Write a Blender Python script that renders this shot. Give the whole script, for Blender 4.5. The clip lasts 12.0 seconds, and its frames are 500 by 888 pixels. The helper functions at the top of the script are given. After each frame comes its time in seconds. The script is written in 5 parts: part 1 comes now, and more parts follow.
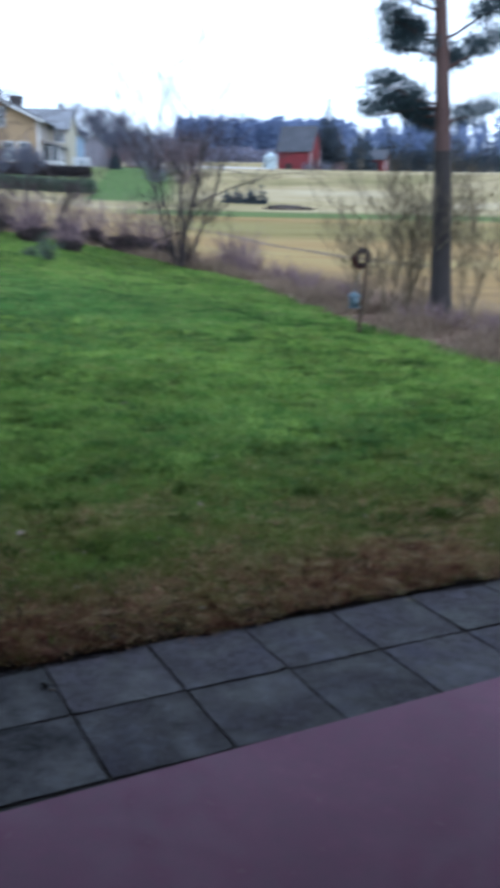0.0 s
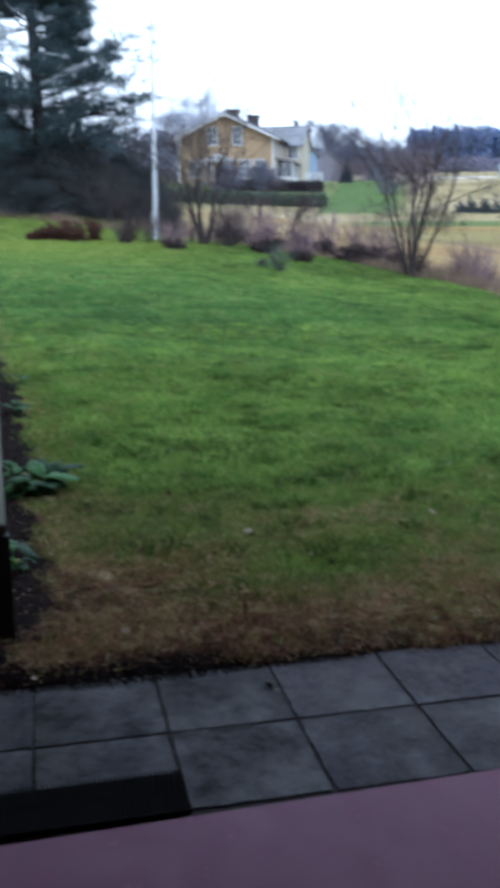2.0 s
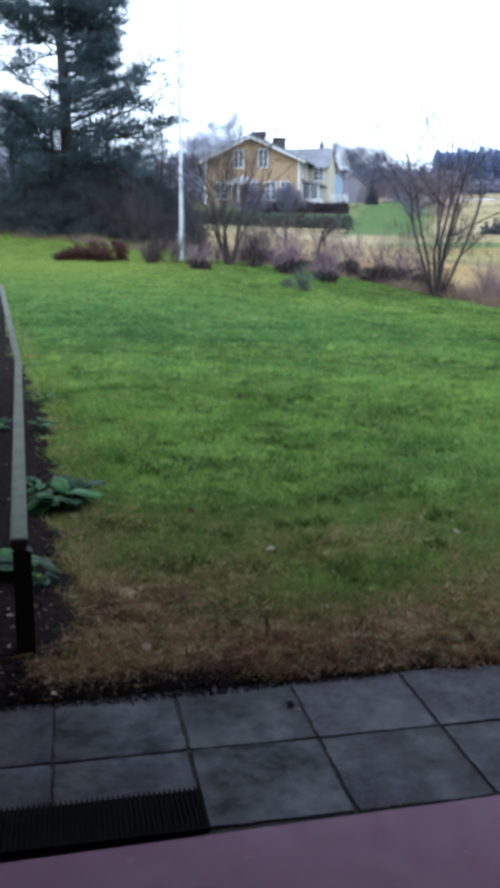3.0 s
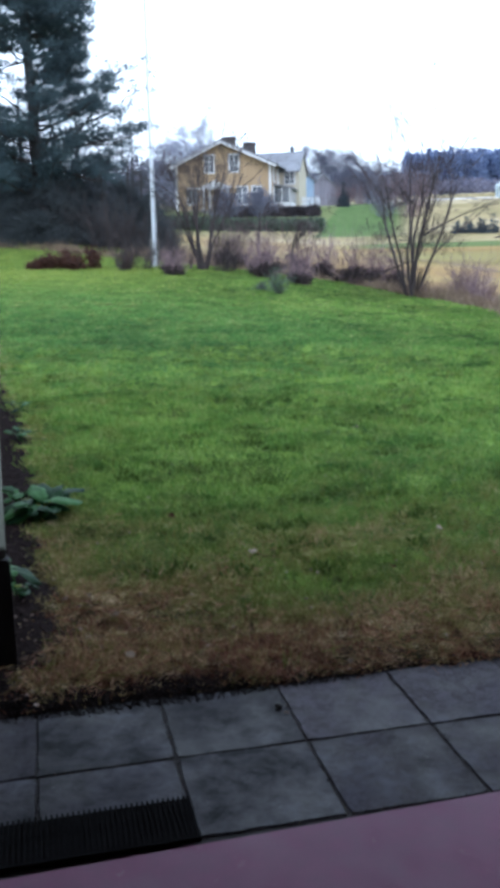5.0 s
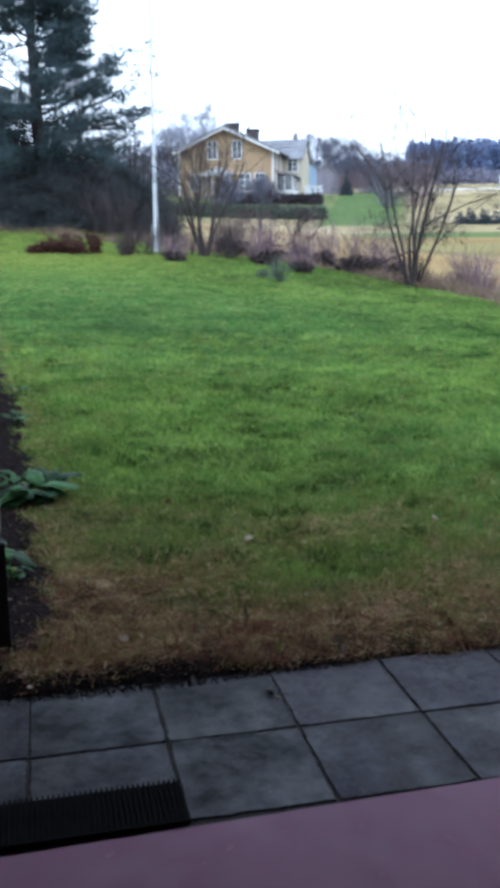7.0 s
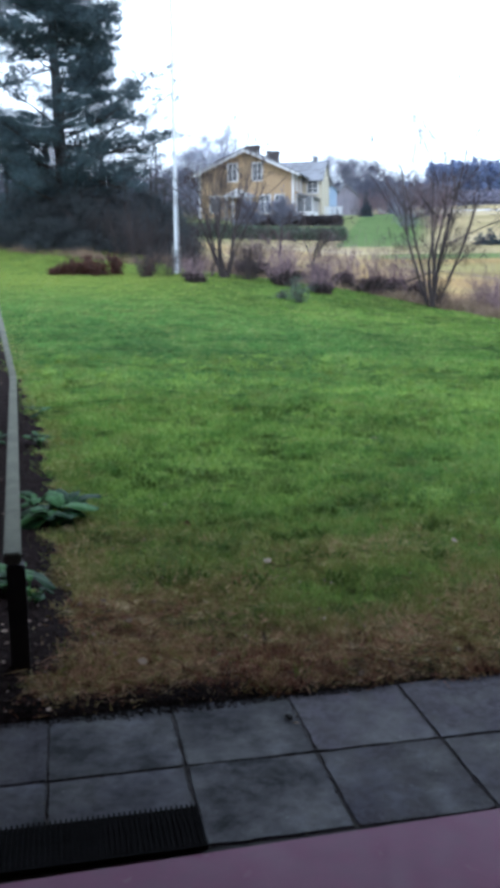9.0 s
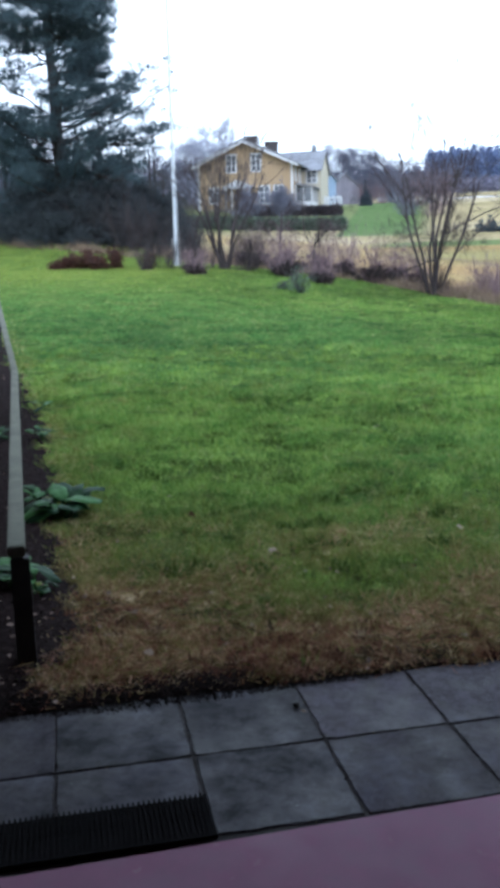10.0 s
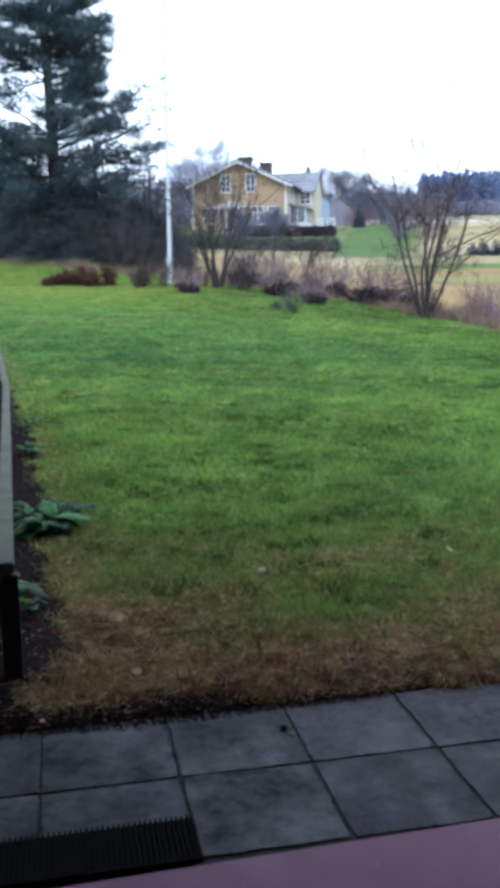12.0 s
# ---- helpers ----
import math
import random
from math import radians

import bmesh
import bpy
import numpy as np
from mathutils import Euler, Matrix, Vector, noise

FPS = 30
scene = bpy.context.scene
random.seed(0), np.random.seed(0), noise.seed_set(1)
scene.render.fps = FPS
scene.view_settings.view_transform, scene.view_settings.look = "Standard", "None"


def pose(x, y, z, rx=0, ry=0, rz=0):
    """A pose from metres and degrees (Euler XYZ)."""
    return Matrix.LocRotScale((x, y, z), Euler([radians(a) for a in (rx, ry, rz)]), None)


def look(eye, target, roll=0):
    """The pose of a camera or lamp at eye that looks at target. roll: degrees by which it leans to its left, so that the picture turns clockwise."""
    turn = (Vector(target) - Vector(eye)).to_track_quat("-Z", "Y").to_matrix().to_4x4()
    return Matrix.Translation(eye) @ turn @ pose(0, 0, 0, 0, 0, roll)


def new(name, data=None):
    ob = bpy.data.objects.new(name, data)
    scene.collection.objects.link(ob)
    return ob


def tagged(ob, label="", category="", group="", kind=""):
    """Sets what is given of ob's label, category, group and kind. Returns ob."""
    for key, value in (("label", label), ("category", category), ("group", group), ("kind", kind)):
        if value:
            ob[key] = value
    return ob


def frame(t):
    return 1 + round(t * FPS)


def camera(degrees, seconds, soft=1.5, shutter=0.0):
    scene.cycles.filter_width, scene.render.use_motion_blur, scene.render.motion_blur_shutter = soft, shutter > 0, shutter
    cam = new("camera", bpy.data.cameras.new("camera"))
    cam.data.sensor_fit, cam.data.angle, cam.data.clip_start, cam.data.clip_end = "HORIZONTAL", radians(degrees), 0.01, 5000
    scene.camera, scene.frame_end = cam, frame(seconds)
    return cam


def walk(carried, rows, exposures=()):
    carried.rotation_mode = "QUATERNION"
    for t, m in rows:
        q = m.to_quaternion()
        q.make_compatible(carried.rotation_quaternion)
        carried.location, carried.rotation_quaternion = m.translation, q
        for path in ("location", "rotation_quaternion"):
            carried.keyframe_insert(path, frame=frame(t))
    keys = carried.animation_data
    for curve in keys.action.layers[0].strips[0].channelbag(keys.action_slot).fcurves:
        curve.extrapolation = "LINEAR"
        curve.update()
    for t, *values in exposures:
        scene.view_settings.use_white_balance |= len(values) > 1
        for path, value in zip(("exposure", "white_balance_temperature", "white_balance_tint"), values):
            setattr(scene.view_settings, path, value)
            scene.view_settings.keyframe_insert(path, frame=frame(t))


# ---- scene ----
# ---------------------------------------------------------------- camera
cam = camera(29.95, 12.0, soft=5.4, shutter=1.0)
PATH = [  # seconds, x, y, z, yaw, pitch, roll
    (0.0, 0.154, -0.077, 1.947, -2.87, -13.17, 1.22),
    (0.2, 0.186, -0.063, 1.928, -0.56, -13.32, 0.09),
    (0.5, 0.138, 0.007, 1.891, 3.31, -14.19, -0.78),
    (1.0, 0.092, 0.075, 1.854, 6.64, -12.79, -0.53),
    (1.5, 0.095, 0.097, 1.841, 7.96, -12.84, -0.84),
    (2.0, 0.086, 0.096, 1.831, 11.04, -12.52, -0.02),
    (2.5, 0.099, 0.103, 1.816, 12.96, -11.11, -0.21),
    (3.0, 0.091, 0.106, 1.808, 12.55, -11.26, 0.06),
    (5.0, 0.077, 0.159, 1.779, 11.24, -10.99, -1.38),
    (5.5, 0.084, 0.156, 1.777, 10.88, -11.87, -1.12),
    (6.0, 0.087, 0.160, 1.773, 10.81, -11.88, -1.00),
    (6.5, 0.085, 0.158, 1.774, 10.64, -11.90, -0.76),
    (7.0, 0.088, 0.157, 1.774, 11.17, -11.73, -0.47),
    (9.0, 0.094, 0.143, 1.793, 12.38, -10.49, -0.56),
    (9.2, 0.091, 0.145, 1.791, 12.93, -10.85, -0.53),
    (9.5, 0.090, 0.155, 1.781, 13.00, -10.82, -1.03),
    (10.0, 0.093, 0.161, 1.775, 12.61, -10.99, -1.61),
    (10.5, 0.125, 0.128, 1.806, 12.93, -9.23, -1.98),
    (11.0, 0.089, 0.147, 1.798, 12.47, -9.41, -0.69),
    (11.5, 0.096, 0.155, 1.787, 12.74, -10.13, -0.71),
    (12.0, 0.089, 0.158, 1.780, 11.99, -9.85, -0.66),
]
walk(cam, [(t, Matrix.Translation((x, y, z)) @ pose(0, 0, 0, 0, 0, yaw) @ pose(0, 0, 0, 90 + pitch) @ pose(0, 0, 0, 0, 0, roll))
           for t, x, y, z, yaw, pitch, roll in PATH], exposures=[(0.0, -0.05, 5330, 11), (1.0, 0.0, 5430, 11), (2.0, 0.12, 5500, 11), (2.5, 0.27, 5570, 11), (5.0, 0.31, 5590, 11), (9.0, 0.35, 5590, 11), (12.0, 0.35, 5590, 11)])

# ---------------------------------------------------------------- overcast sky and weak, wide sun
SUN_EL, SUN_AZ = radians(24), radians(150)
world = bpy.data.worlds.new("overcast_sky")
scene.world = world
world.use_nodes = True
wn, wl = world.node_tree.nodes, world.node_tree.links
wn.clear()
sky = wn.new("ShaderNodeTexSky")
sky.sky_type, sky.sun_disc, sky.sun_elevation, sky.sun_rotation = "NISHITA", False, SUN_EL, SUN_AZ
sky.air_density, sky.dust_density = 1.0, 4.0
clouds = wn.new("ShaderNodeMix")
clouds.data_type = "RGBA"
clouds.inputs[0].default_value = 0.86
clouds.inputs[7].default_value = (10.9, 12.0, 13.0, 1)
bg = wn.new("ShaderNodeBackground")
bg.inputs[1].default_value = 0.17
wo = wn.new("ShaderNodeOutputWorld")
wl.new(sky.outputs[0], clouds.inputs[6])
wl.new(clouds.outputs[2], bg.inputs[0])
wl.new(bg.outputs[0], wo.inputs[0])

sun = new("sun", bpy.data.lights.new("sun", "SUN"))
sun.data.energy, sun.data.angle, sun.data.color = 0.5, radians(40), (1.0, 0.97, 0.93)
sun.matrix_world = look((0, 0, 0), (-math.sin(SUN_AZ) * math.cos(SUN_EL), -math.cos(SUN_AZ) * math.cos(SUN_EL), -math.sin(SUN_EL)))


# ---------------------------------------------------------------- materials
def nodes_of(name, rough=0.8, metal=0.0, spec=0.4):
    m = bpy.data.materials.new(name)
    m.use_nodes = True
    n, l = m.node_tree.nodes, m.node_tree.links
    b = n["Principled BSDF"]
    b.inputs["Roughness"].default_value = rough
    b.inputs["Metallic"].default_value = metal
    b.inputs["Specular IOR Level"].default_value = spec
    return m, n, l, b


def noise_tex(n, l, scale, detail=6, rough=0.6, coords="Object", stretch=None):
    tc = n.new("ShaderNodeTexCoord")
    t = n.new("ShaderNodeTexNoise")
    t.inputs["Scale"].default_value, t.inputs["Detail"].default_value, t.inputs["Roughness"].default_value = scale, detail, rough
    if stretch:
        mp = n.new("ShaderNodeMapping")
        mp.inputs["Scale"].default_value = stretch
        l.new(tc.outputs[coords], mp.inputs[0])
        l.new(mp.outputs[0], t.inputs["Vector"])
    else:
        l.new(tc.outputs[coords], t.inputs["Vector"])
    return t.outputs["Fac"]


def ramp(n, l, fac, stops):
    r = n.new("ShaderNodeValToRGB")
    while len(r.color_ramp.elements) < len(stops):
        r.color_ramp.elements.new(0.5)
    for e, (p, c) in zip(r.color_ramp.elements, stops):
        e.position, e.color = p, (*c, 1) if len(c) == 3 else c
    l.new(fac, r.inputs[0])
    return r.outputs[0]


def mix(n, l, fac, a, b, mode="MIX"):
    m = n.new("ShaderNodeMix")
    m.data_type, m.blend_type = "RGBA", mode
    for s, v in ((0, fac), (6, a), (7, b)):
        if isinstance(v, (int, float)):
            m.inputs[s].default_value = v
        elif isinstance(v, tuple):
            m.inputs[s].default_value = (*v, 1)
        else:
            l.new(v, m.inputs[s])
    return m.outputs[2]


def math_node(n, l, op, a, b=0.0, clamp=False):
    m = n.new("ShaderNodeMath")
    m.operation, m.use_clamp = op, clamp
    for s, v in ((0, a), (1, b)):
        if isinstance(v, (int, float)):
            m.inputs[s].default_value = v
        else:
            l.new(v, m.inputs[s])
    return m.outputs[0]


def attr(n, name):
    a = n.new("ShaderNodeAttribute")
    a.attribute_name = name
    return a.outputs["Fac"]


def bump(n, l, b, height, strength=0.4, dist=0.02):
    u = n.new("ShaderNodeBump")
    u.inputs["Strength"].default_value, u.inputs["Distance"].default_value = strength, dist
    l.new(height, u.inputs["Height"])
    l.new(u.outputs[0], b.inputs["Normal"])


def plain(name, c0, c1, scale=3.0, rough=0.8, metal=0.0, fine=40.0, bumpy=0.3, dist=0.01, spec=0.4, island=0.0, stretch=None, piece=0.0):
    """A surface of two tones with broad stains, fine grain and relief; island and piece vary it leaf by leaf or object by object."""
    m, n, l, b = nodes_of(name, rough, metal, spec)
    big, small = noise_tex(n, l, scale, 5, 0.6, stretch=stretch), noise_tex(n, l, fine, 4, 0.7, stretch=stretch)
    f = math_node(n, l, "ADD", math_node(n, l, "MULTIPLY", big, 0.65), math_node(n, l, "MULTIPLY", small, 0.35))
    if island:
        g = n.new("ShaderNodeNewGeometry")
        f = math_node(n, l, "ADD", f, math_node(n, l, "MULTIPLY", math_node(n, l, "SUBTRACT", g.outputs["Random Per Island"], 0.5), island))
    if piece:
        o = n.new("ShaderNodeObjectInfo")
        f = math_node(n, l, "ADD", f, math_node(n, l, "MULTIPLY", math_node(n, l, "SUBTRACT", o.outputs["Random"], 0.5), piece))
    l.new(ramp(n, l, f, [(0.32, c0), (0.68, c1)]), b.inputs["Base Color"])
    if bumpy:
        bump(n, l, b, small, bumpy, dist)
    return m


def leafy(name, c0, c1, scale=0.6, rough=0.65, thin=0.25):
    """Needles and leaves: tone by clump and by leaf, a little light through them."""
    m, n, l, b = nodes_of(name, rough, 0, 0.15)
    g = n.new("ShaderNodeNewGeometry")
    f = math_node(n, l, "ADD", math_node(n, l, "MULTIPLY", noise_tex(n, l, scale, 3), 0.6), math_node(n, l, "MULTIPLY", g.outputs["Random Per Island"], 0.4))
    c = ramp(n, l, f, [(0.25, c0), (0.75, c1)])
    l.new(c, b.inputs["Base Color"])
    t = n.new("ShaderNodeBsdfTranslucent")
    l.new(c, t.inputs[0])
    s = n.new("ShaderNodeMixShader")
    s.inputs[0].default_value = thin
    l.new(b.outputs[0], s.inputs[1])
    l.new(t.outputs[0], s.inputs[2])
    l.new(s.outputs[0], n["Material Output"].inputs[0])
    return m


def ground_material():
    """One sheet: lawn with worn edge, bed soil, dead grass at the margin, stubble and winter-green fields."""
    m, n, l, b = nodes_of("ground_cover", 1.0, 0, 0.03)
    fine, mid, big = noise_tex(n, l, 22, 6, 0.7), noise_tex(n, l, 1.6, 5, 0.6), noise_tex(n, l, 0.28, 4, 0.55)
    field = noise_tex(n, l, 0.06, 6, 0.62, stretch=(0.6, 1.3, 1))
    streak = noise_tex(n, l, 0.5, 4, 0.6, stretch=(0.3, 1.2, 1))
    lawn = ramp(n, l, math_node(n, l, "ADD", math_node(n, l, "MULTIPLY", mid, 0.5), math_node(n, l, "MULTIPLY", big, 0.5)),
                [(0.34, (0.020, 0.040, 0.010)), (0.5, (0.042, 0.086, 0.017)), (0.66, (0.085, 0.130, 0.030))])
    lawn = mix(n, l, math_node(n, l, "MULTIPLY", attr(n, "moss"), mid), lawn, (0.18, 0.25, 0.05))
    lawn = mix(n, l, math_node(n, l, "MULTIPLY", fine, 0.5), lawn, (0.014, 0.030, 0.008), "MIX")
    thatch = ramp(n, l, fine, [(0.3, (0.020, 0.011, 0.007)), (0.52, (0.075, 0.046, 0.025)), (0.68, (0.19, 0.125, 0.070))])
    soil = ramp(n, l, fine, [(0.3, (0.005, 0.0035, 0.0035)), (0.52, (0.014, 0.0095, 0.009)), (0.70, (0.042, 0.029, 0.027))])
    dry = ramp(n, l, math_node(n, l, "ADD", math_node(n, l, "MULTIPLY", fine, 0.5), math_node(n, l, "MULTIPLY", mid, 0.5)),
               [(0.32, (0.065, 0.043, 0.034)), (0.55, (0.17, 0.115, 0.085)), (0.72, (0.28, 0.205, 0.145))])
    stub = ramp(n, l, math_node(n, l, "ADD", math_node(n, l, "MULTIPLY", streak, 0.25), math_node(n, l, "MULTIPLY", field, 0.75)),
                [(0.38, (0.20, 0.125, 0.055)), (0.5, (0.30, 0.205, 0.092)), (0.62, (0.33, 0.275, 0.125))])
    pale = ramp(n, l, math_node(n, l, "ADD", math_node(n, l, "MULTIPLY", streak, 0.2), math_node(n, l, "MULTIPLY", field, 0.8)),
                [(0.38, (0.20, 0.175, 0.085)), (0.5, (0.32, 0.26, 0.145)), (0.62, (0.41, 0.35, 0.235))])
    green = ramp(n, l, mid, [(0.3, (0.052, 0.096, 0.034)), (0.7, (0.090, 0.158, 0.054))])

    def edge(name, width=0.35):
        v = math_node(n, l, "ADD", attr(n, name), math_node(n, l, "MULTIPLY", math_node(n, l, "SUBTRACT", math_node(n, l, "ADD", math_node(n, l, "MULTIPLY", mid, 0.5), math_node(n, l, "MULTIPLY", fine, 0.5)), 0.5), 1.1))
        return math_node(n, l, "MULTIPLY", math_node(n, l, "SUBTRACT", v, 0.5 - width / 2), 1 / width, True)

    c = mix(n, l, attr(n, "pale"), stub, pale)
    c = mix(n, l, attr(n, "green"), c, green)
    c = mix(n, l, edge("dry"), c, dry)
    c = mix(n, l, edge("lawn", 0.3), c, lawn)
    c = mix(n, l, edge("worn", 0.9), c, thatch)
    c = mix(n, l, edge("soil", 0.3), c, soil)
    l.new(c, b.inputs["Base Color"])
    bump(n, l, b, fine, 0.7, 0.03)
    return m


def grass_material():
    m, n, l, b = nodes_of("grass_blades", 0.7, 0, 0.12)
    g = n.new("ShaderNodeNewGeometry")
    r = g.outputs["Random Per Island"]
    mid, big = noise_tex(n, l, 1.6, 5, 0.6), noise_tex(n, l, 0.28, 4, 0.55)
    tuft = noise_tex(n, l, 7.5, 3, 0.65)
    olive = noise_tex(n, l, 2.6, 6, 0.68)
    f = math_node(n, l, "ADD", math_node(n, l, "SUBTRACT", math_node(n, l, "MULTIPLY", math_node(n, l, "ADD", math_node(n, l, "ADD", math_node(n, l, "MULTIPLY", mid, 2.5), math_node(n, l, "MULTIPLY", big, 2.9)), math_node(n, l, "MULTIPLY", tuft, 1.0)), 0.2), 0.165), math_node(n, l, "MULTIPLY", r, 0.11))
    fresh = ramp(n, l, f, [(0.40, (0.026, 0.058, 0.011)), (0.48, (0.074, 0.178, 0.032)), (0.56, (0.155, 0.315, 0.060)), (0.68, (0.30, 0.44, 0.115))])
    fresh = mix(n, l, math_node(n, l, "MULTIPLY", math_node(n, l, "SUBTRACT", olive, 0.50), 4.5, True), fresh, ramp(n, l, r, [(0.0, (0.105, 0.095, 0.030)), (0.45, (0.175, 0.21, 0.055)), (0.8, (0.29, 0.31, 0.105)), (1.0, (0.42, 0.39, 0.20))]))
    fresh = mix(n, l, math_node(n, l, "MULTIPLY", attr(n, "moss"), math_node(n, l, "ADD", mid, 0.25)), fresh, (0.25, 0.325, 0.068))
    fresh = mix(n, l, math_node(n, l, "MULTIPLY", attr(n, "cool"), 0.45), fresh, (0.105, 0.250, 0.085))
    clump = math_node(n, l, "ADD", math_node(n, l, "MULTIPLY", math_node(n, l, "SUBTRACT", noise_tex(n, l, 7.0, 5, 0.72), 0.5), 3.4), math_node(n, l, "ADD", math_node(n, l, "MULTIPLY", r, 0.4), 0.3))
    dead = ramp(n, l, clump, [(0.0, (0.046, 0.022, 0.017)), (0.22, (0.235, 0.098, 0.062)), (0.38, (0.32, 0.170, 0.095)), (0.52, (0.43, 0.29, 0.155)), (0.64, (0.21, 0.19, 0.058)), (0.80, (0.55, 0.41, 0.235)), (1.0, (0.68, 0.54, 0.36))])
    w = math_node(n, l, "MULTIPLY", math_node(n, l, "ADD", math_node(n, l, "MULTIPLY", attr(n, "worn"), 1.5), math_node(n, l, "MULTIPLY", math_node(n, l, "SUBTRACT", math_node(n, l, "ADD", math_node(n, l, "MULTIPLY", r, 0.45), math_node(n, l, "ADD", mid, math_node(n, l, "MULTIPLY", tuft, 0.9))), 1.2), 1.5)), 1.15, True)
    sallow = ramp(n, l, clump, [(0.0, (0.055, 0.040, 0.015)), (0.22, (0.20, 0.150, 0.055)), (0.42, (0.165, 0.205, 0.045)), (0.55, (0.31, 0.27, 0.095)), (0.68, (0.180, 0.215, 0.045)), (0.82, (0.45, 0.37, 0.16)), (1.0, (0.60, 0.50, 0.29))])
    dead = mix(n, l, math_node(n, l, "MULTIPLY", math_node(n, l, "SUBTRACT", attr(n, "worn"), 0.5), 3.0, True), sallow, dead)
    c = mix(n, l, w, fresh, dead)
    # Hollows between tufts: their shade is mixed into the blade colour.
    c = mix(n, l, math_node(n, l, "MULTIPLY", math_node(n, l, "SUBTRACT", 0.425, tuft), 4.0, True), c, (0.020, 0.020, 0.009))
    l.new(c, b.inputs["Base Color"])
    t = n.new("ShaderNodeBsdfTranslucent")
    l.new(c, t.inputs[0])
    s = n.new("ShaderNodeMixShader")
    s.inputs[0].default_value = 0.3
    l.new(b.outputs[0], s.inputs[1])
    l.new(t.outputs[0], s.inputs[2])
    l.new(s.outputs[0], n["Material Output"].inputs[0])
    return m


def straw_material():
    """Tussocks from wet brown through straw and olive to fresh green, each of one tone."""
    m, n, l, b = nodes_of("tussock_blades", 0.7, 0, 0.12)
    g = n.new("ShaderNodeNewGeometry")
    f = math_node(n, l, "ADD", attr(n, "tone"), math_node(n, l, "MULTIPLY", math_node(n, l, "SUBTRACT", g.outputs["Random Per Island"], 0.5), 0.24))
    c = ramp(n, l, f, [(0.0, (0.028, 0.017, 0.011)), (0.17, (0.25, 0.100, 0.064)), (0.33, (0.47, 0.31, 0.18)), (0.47, (0.22, 0.19, 0.065)), (0.62, (0.185, 0.205, 0.048)), (0.82, (0.150, 0.245, 0.042)), (1.0, (0.28, 0.42, 0.09))])
    l.new(c, b.inputs["Base Color"])
    t = n.new("ShaderNodeBsdfTranslucent")
    l.new(c, t.inputs[0])
    s = n.new("ShaderNodeMixShader")
    s.inputs[0].default_value = 0.3
    l.new(b.outputs[0], s.inputs[1])
    l.new(t.outputs[0], s.inputs[2])
    l.new(s.outputs[0], n["Material Output"].inputs[0])
    return m


def slab_material():
    m, n, l, b = nodes_of("damp_concrete", 0.6, 0, 0.14)
    o = n.new("ShaderNodeObjectInfo")
    tc, shift = n.new("ShaderNodeTexCoord"), n.new("ShaderNodeVectorMath")
    shift.operation = "MULTIPLY_ADD"
    l.new(o.outputs["Random"], shift.inputs[0])
    shift.inputs[1].default_value = (37.0, 53.0, 11.0)
    l.new(tc.outputs["Object"], shift.inputs[2])

    def own(scale, detail, rough):
        t = n.new("ShaderNodeTexNoise")
        t.inputs["Scale"].default_value, t.inputs["Detail"].default_value, t.inputs["Roughness"].default_value = scale, detail, rough
        l.new(shift.outputs[0], t.inputs["Vector"])
        return t.outputs["Fac"]

    small, grit, wide = own(16, 7, 0.75), own(160, 3, 0.7), own(3.6, 6, 0.72)
    f = math_node(n, l, "ADD", math_node(n, l, "SUBTRACT", math_node(n, l, "MULTIPLY", math_node(n, l, "ADD", math_node(n, l, "MULTIPLY", small, 0.9), math_node(n, l, "MULTIPLY", wide, 1.1)), 0.64), 0.18), math_node(n, l, "MULTIPLY", o.outputs["Random"], 0.07))
    c = ramp(n, l, f, [(0.39, (0.009, 0.0075, 0.008)), (0.46, (0.032, 0.0265, 0.032)), (0.53, (0.061, 0.051, 0.063)), (0.62, (0.130, 0.114, 0.142))])
    c = mix(n, l, math_node(n, l, "MULTIPLY", math_node(n, l, "SUBTRACT", small, 0.55), 7.0, True), c, (0.016, 0.017, 0.011))
    c = mix(n, l, math_node(n, l, "MULTIPLY", math_node(n, l, "SUBTRACT", grit, 0.45), 3.5, True), c, (0.012, 0.011, 0.010))
    c = mix(n, l, math_node(n, l, "MULTIPLY", math_node(n, l, "SUBTRACT", own(55, 2, 0.5), 0.70), 8.0, True), c, (0.15, 0.14, 0.14))
    c = mix(n, l, math_node(n, l, "MULTIPLY", math_node(n, l, "SUBTRACT", own(2.3, 5, 0.7), 0.5), 4.0, True), c, (0.074, 0.070, 0.100))
    c = mix(n, l, math_node(n, l, "MULTIPLY", math_node(n, l, "SUBTRACT", own(7.5, 6, 0.75), 0.53), 5.0, True), c, (0.034, 0.029, 0.027))
    # Patchy darkening, its amount set per slab by the object's alpha.
    slab_dark = math_node(n, l, "MULTIPLY", o.outputs["Alpha"], math_node(n, l, "ADD", math_node(n, l, "MULTIPLY", wide, 3.4), -0.95), True)
    c = mix(n, l, slab_dark, c, ramp(n, l, small, [(0.35, (0.007, 0.0072, 0.008)), (0.65, (0.024, 0.0245, 0.028))]))
    l.new(c, b.inputs["Base Color"])
    l.new(ramp(n, l, wide, [(0.38, (0.4,) * 3), (0.62, (0.8,) * 3)]), b.inputs["Roughness"])
    bump(n, l, b, math_node(n, l, "ADD", math_node(n, l, "MULTIPLY", grit, 0.4), small), 0.35, 0.006)
    return m


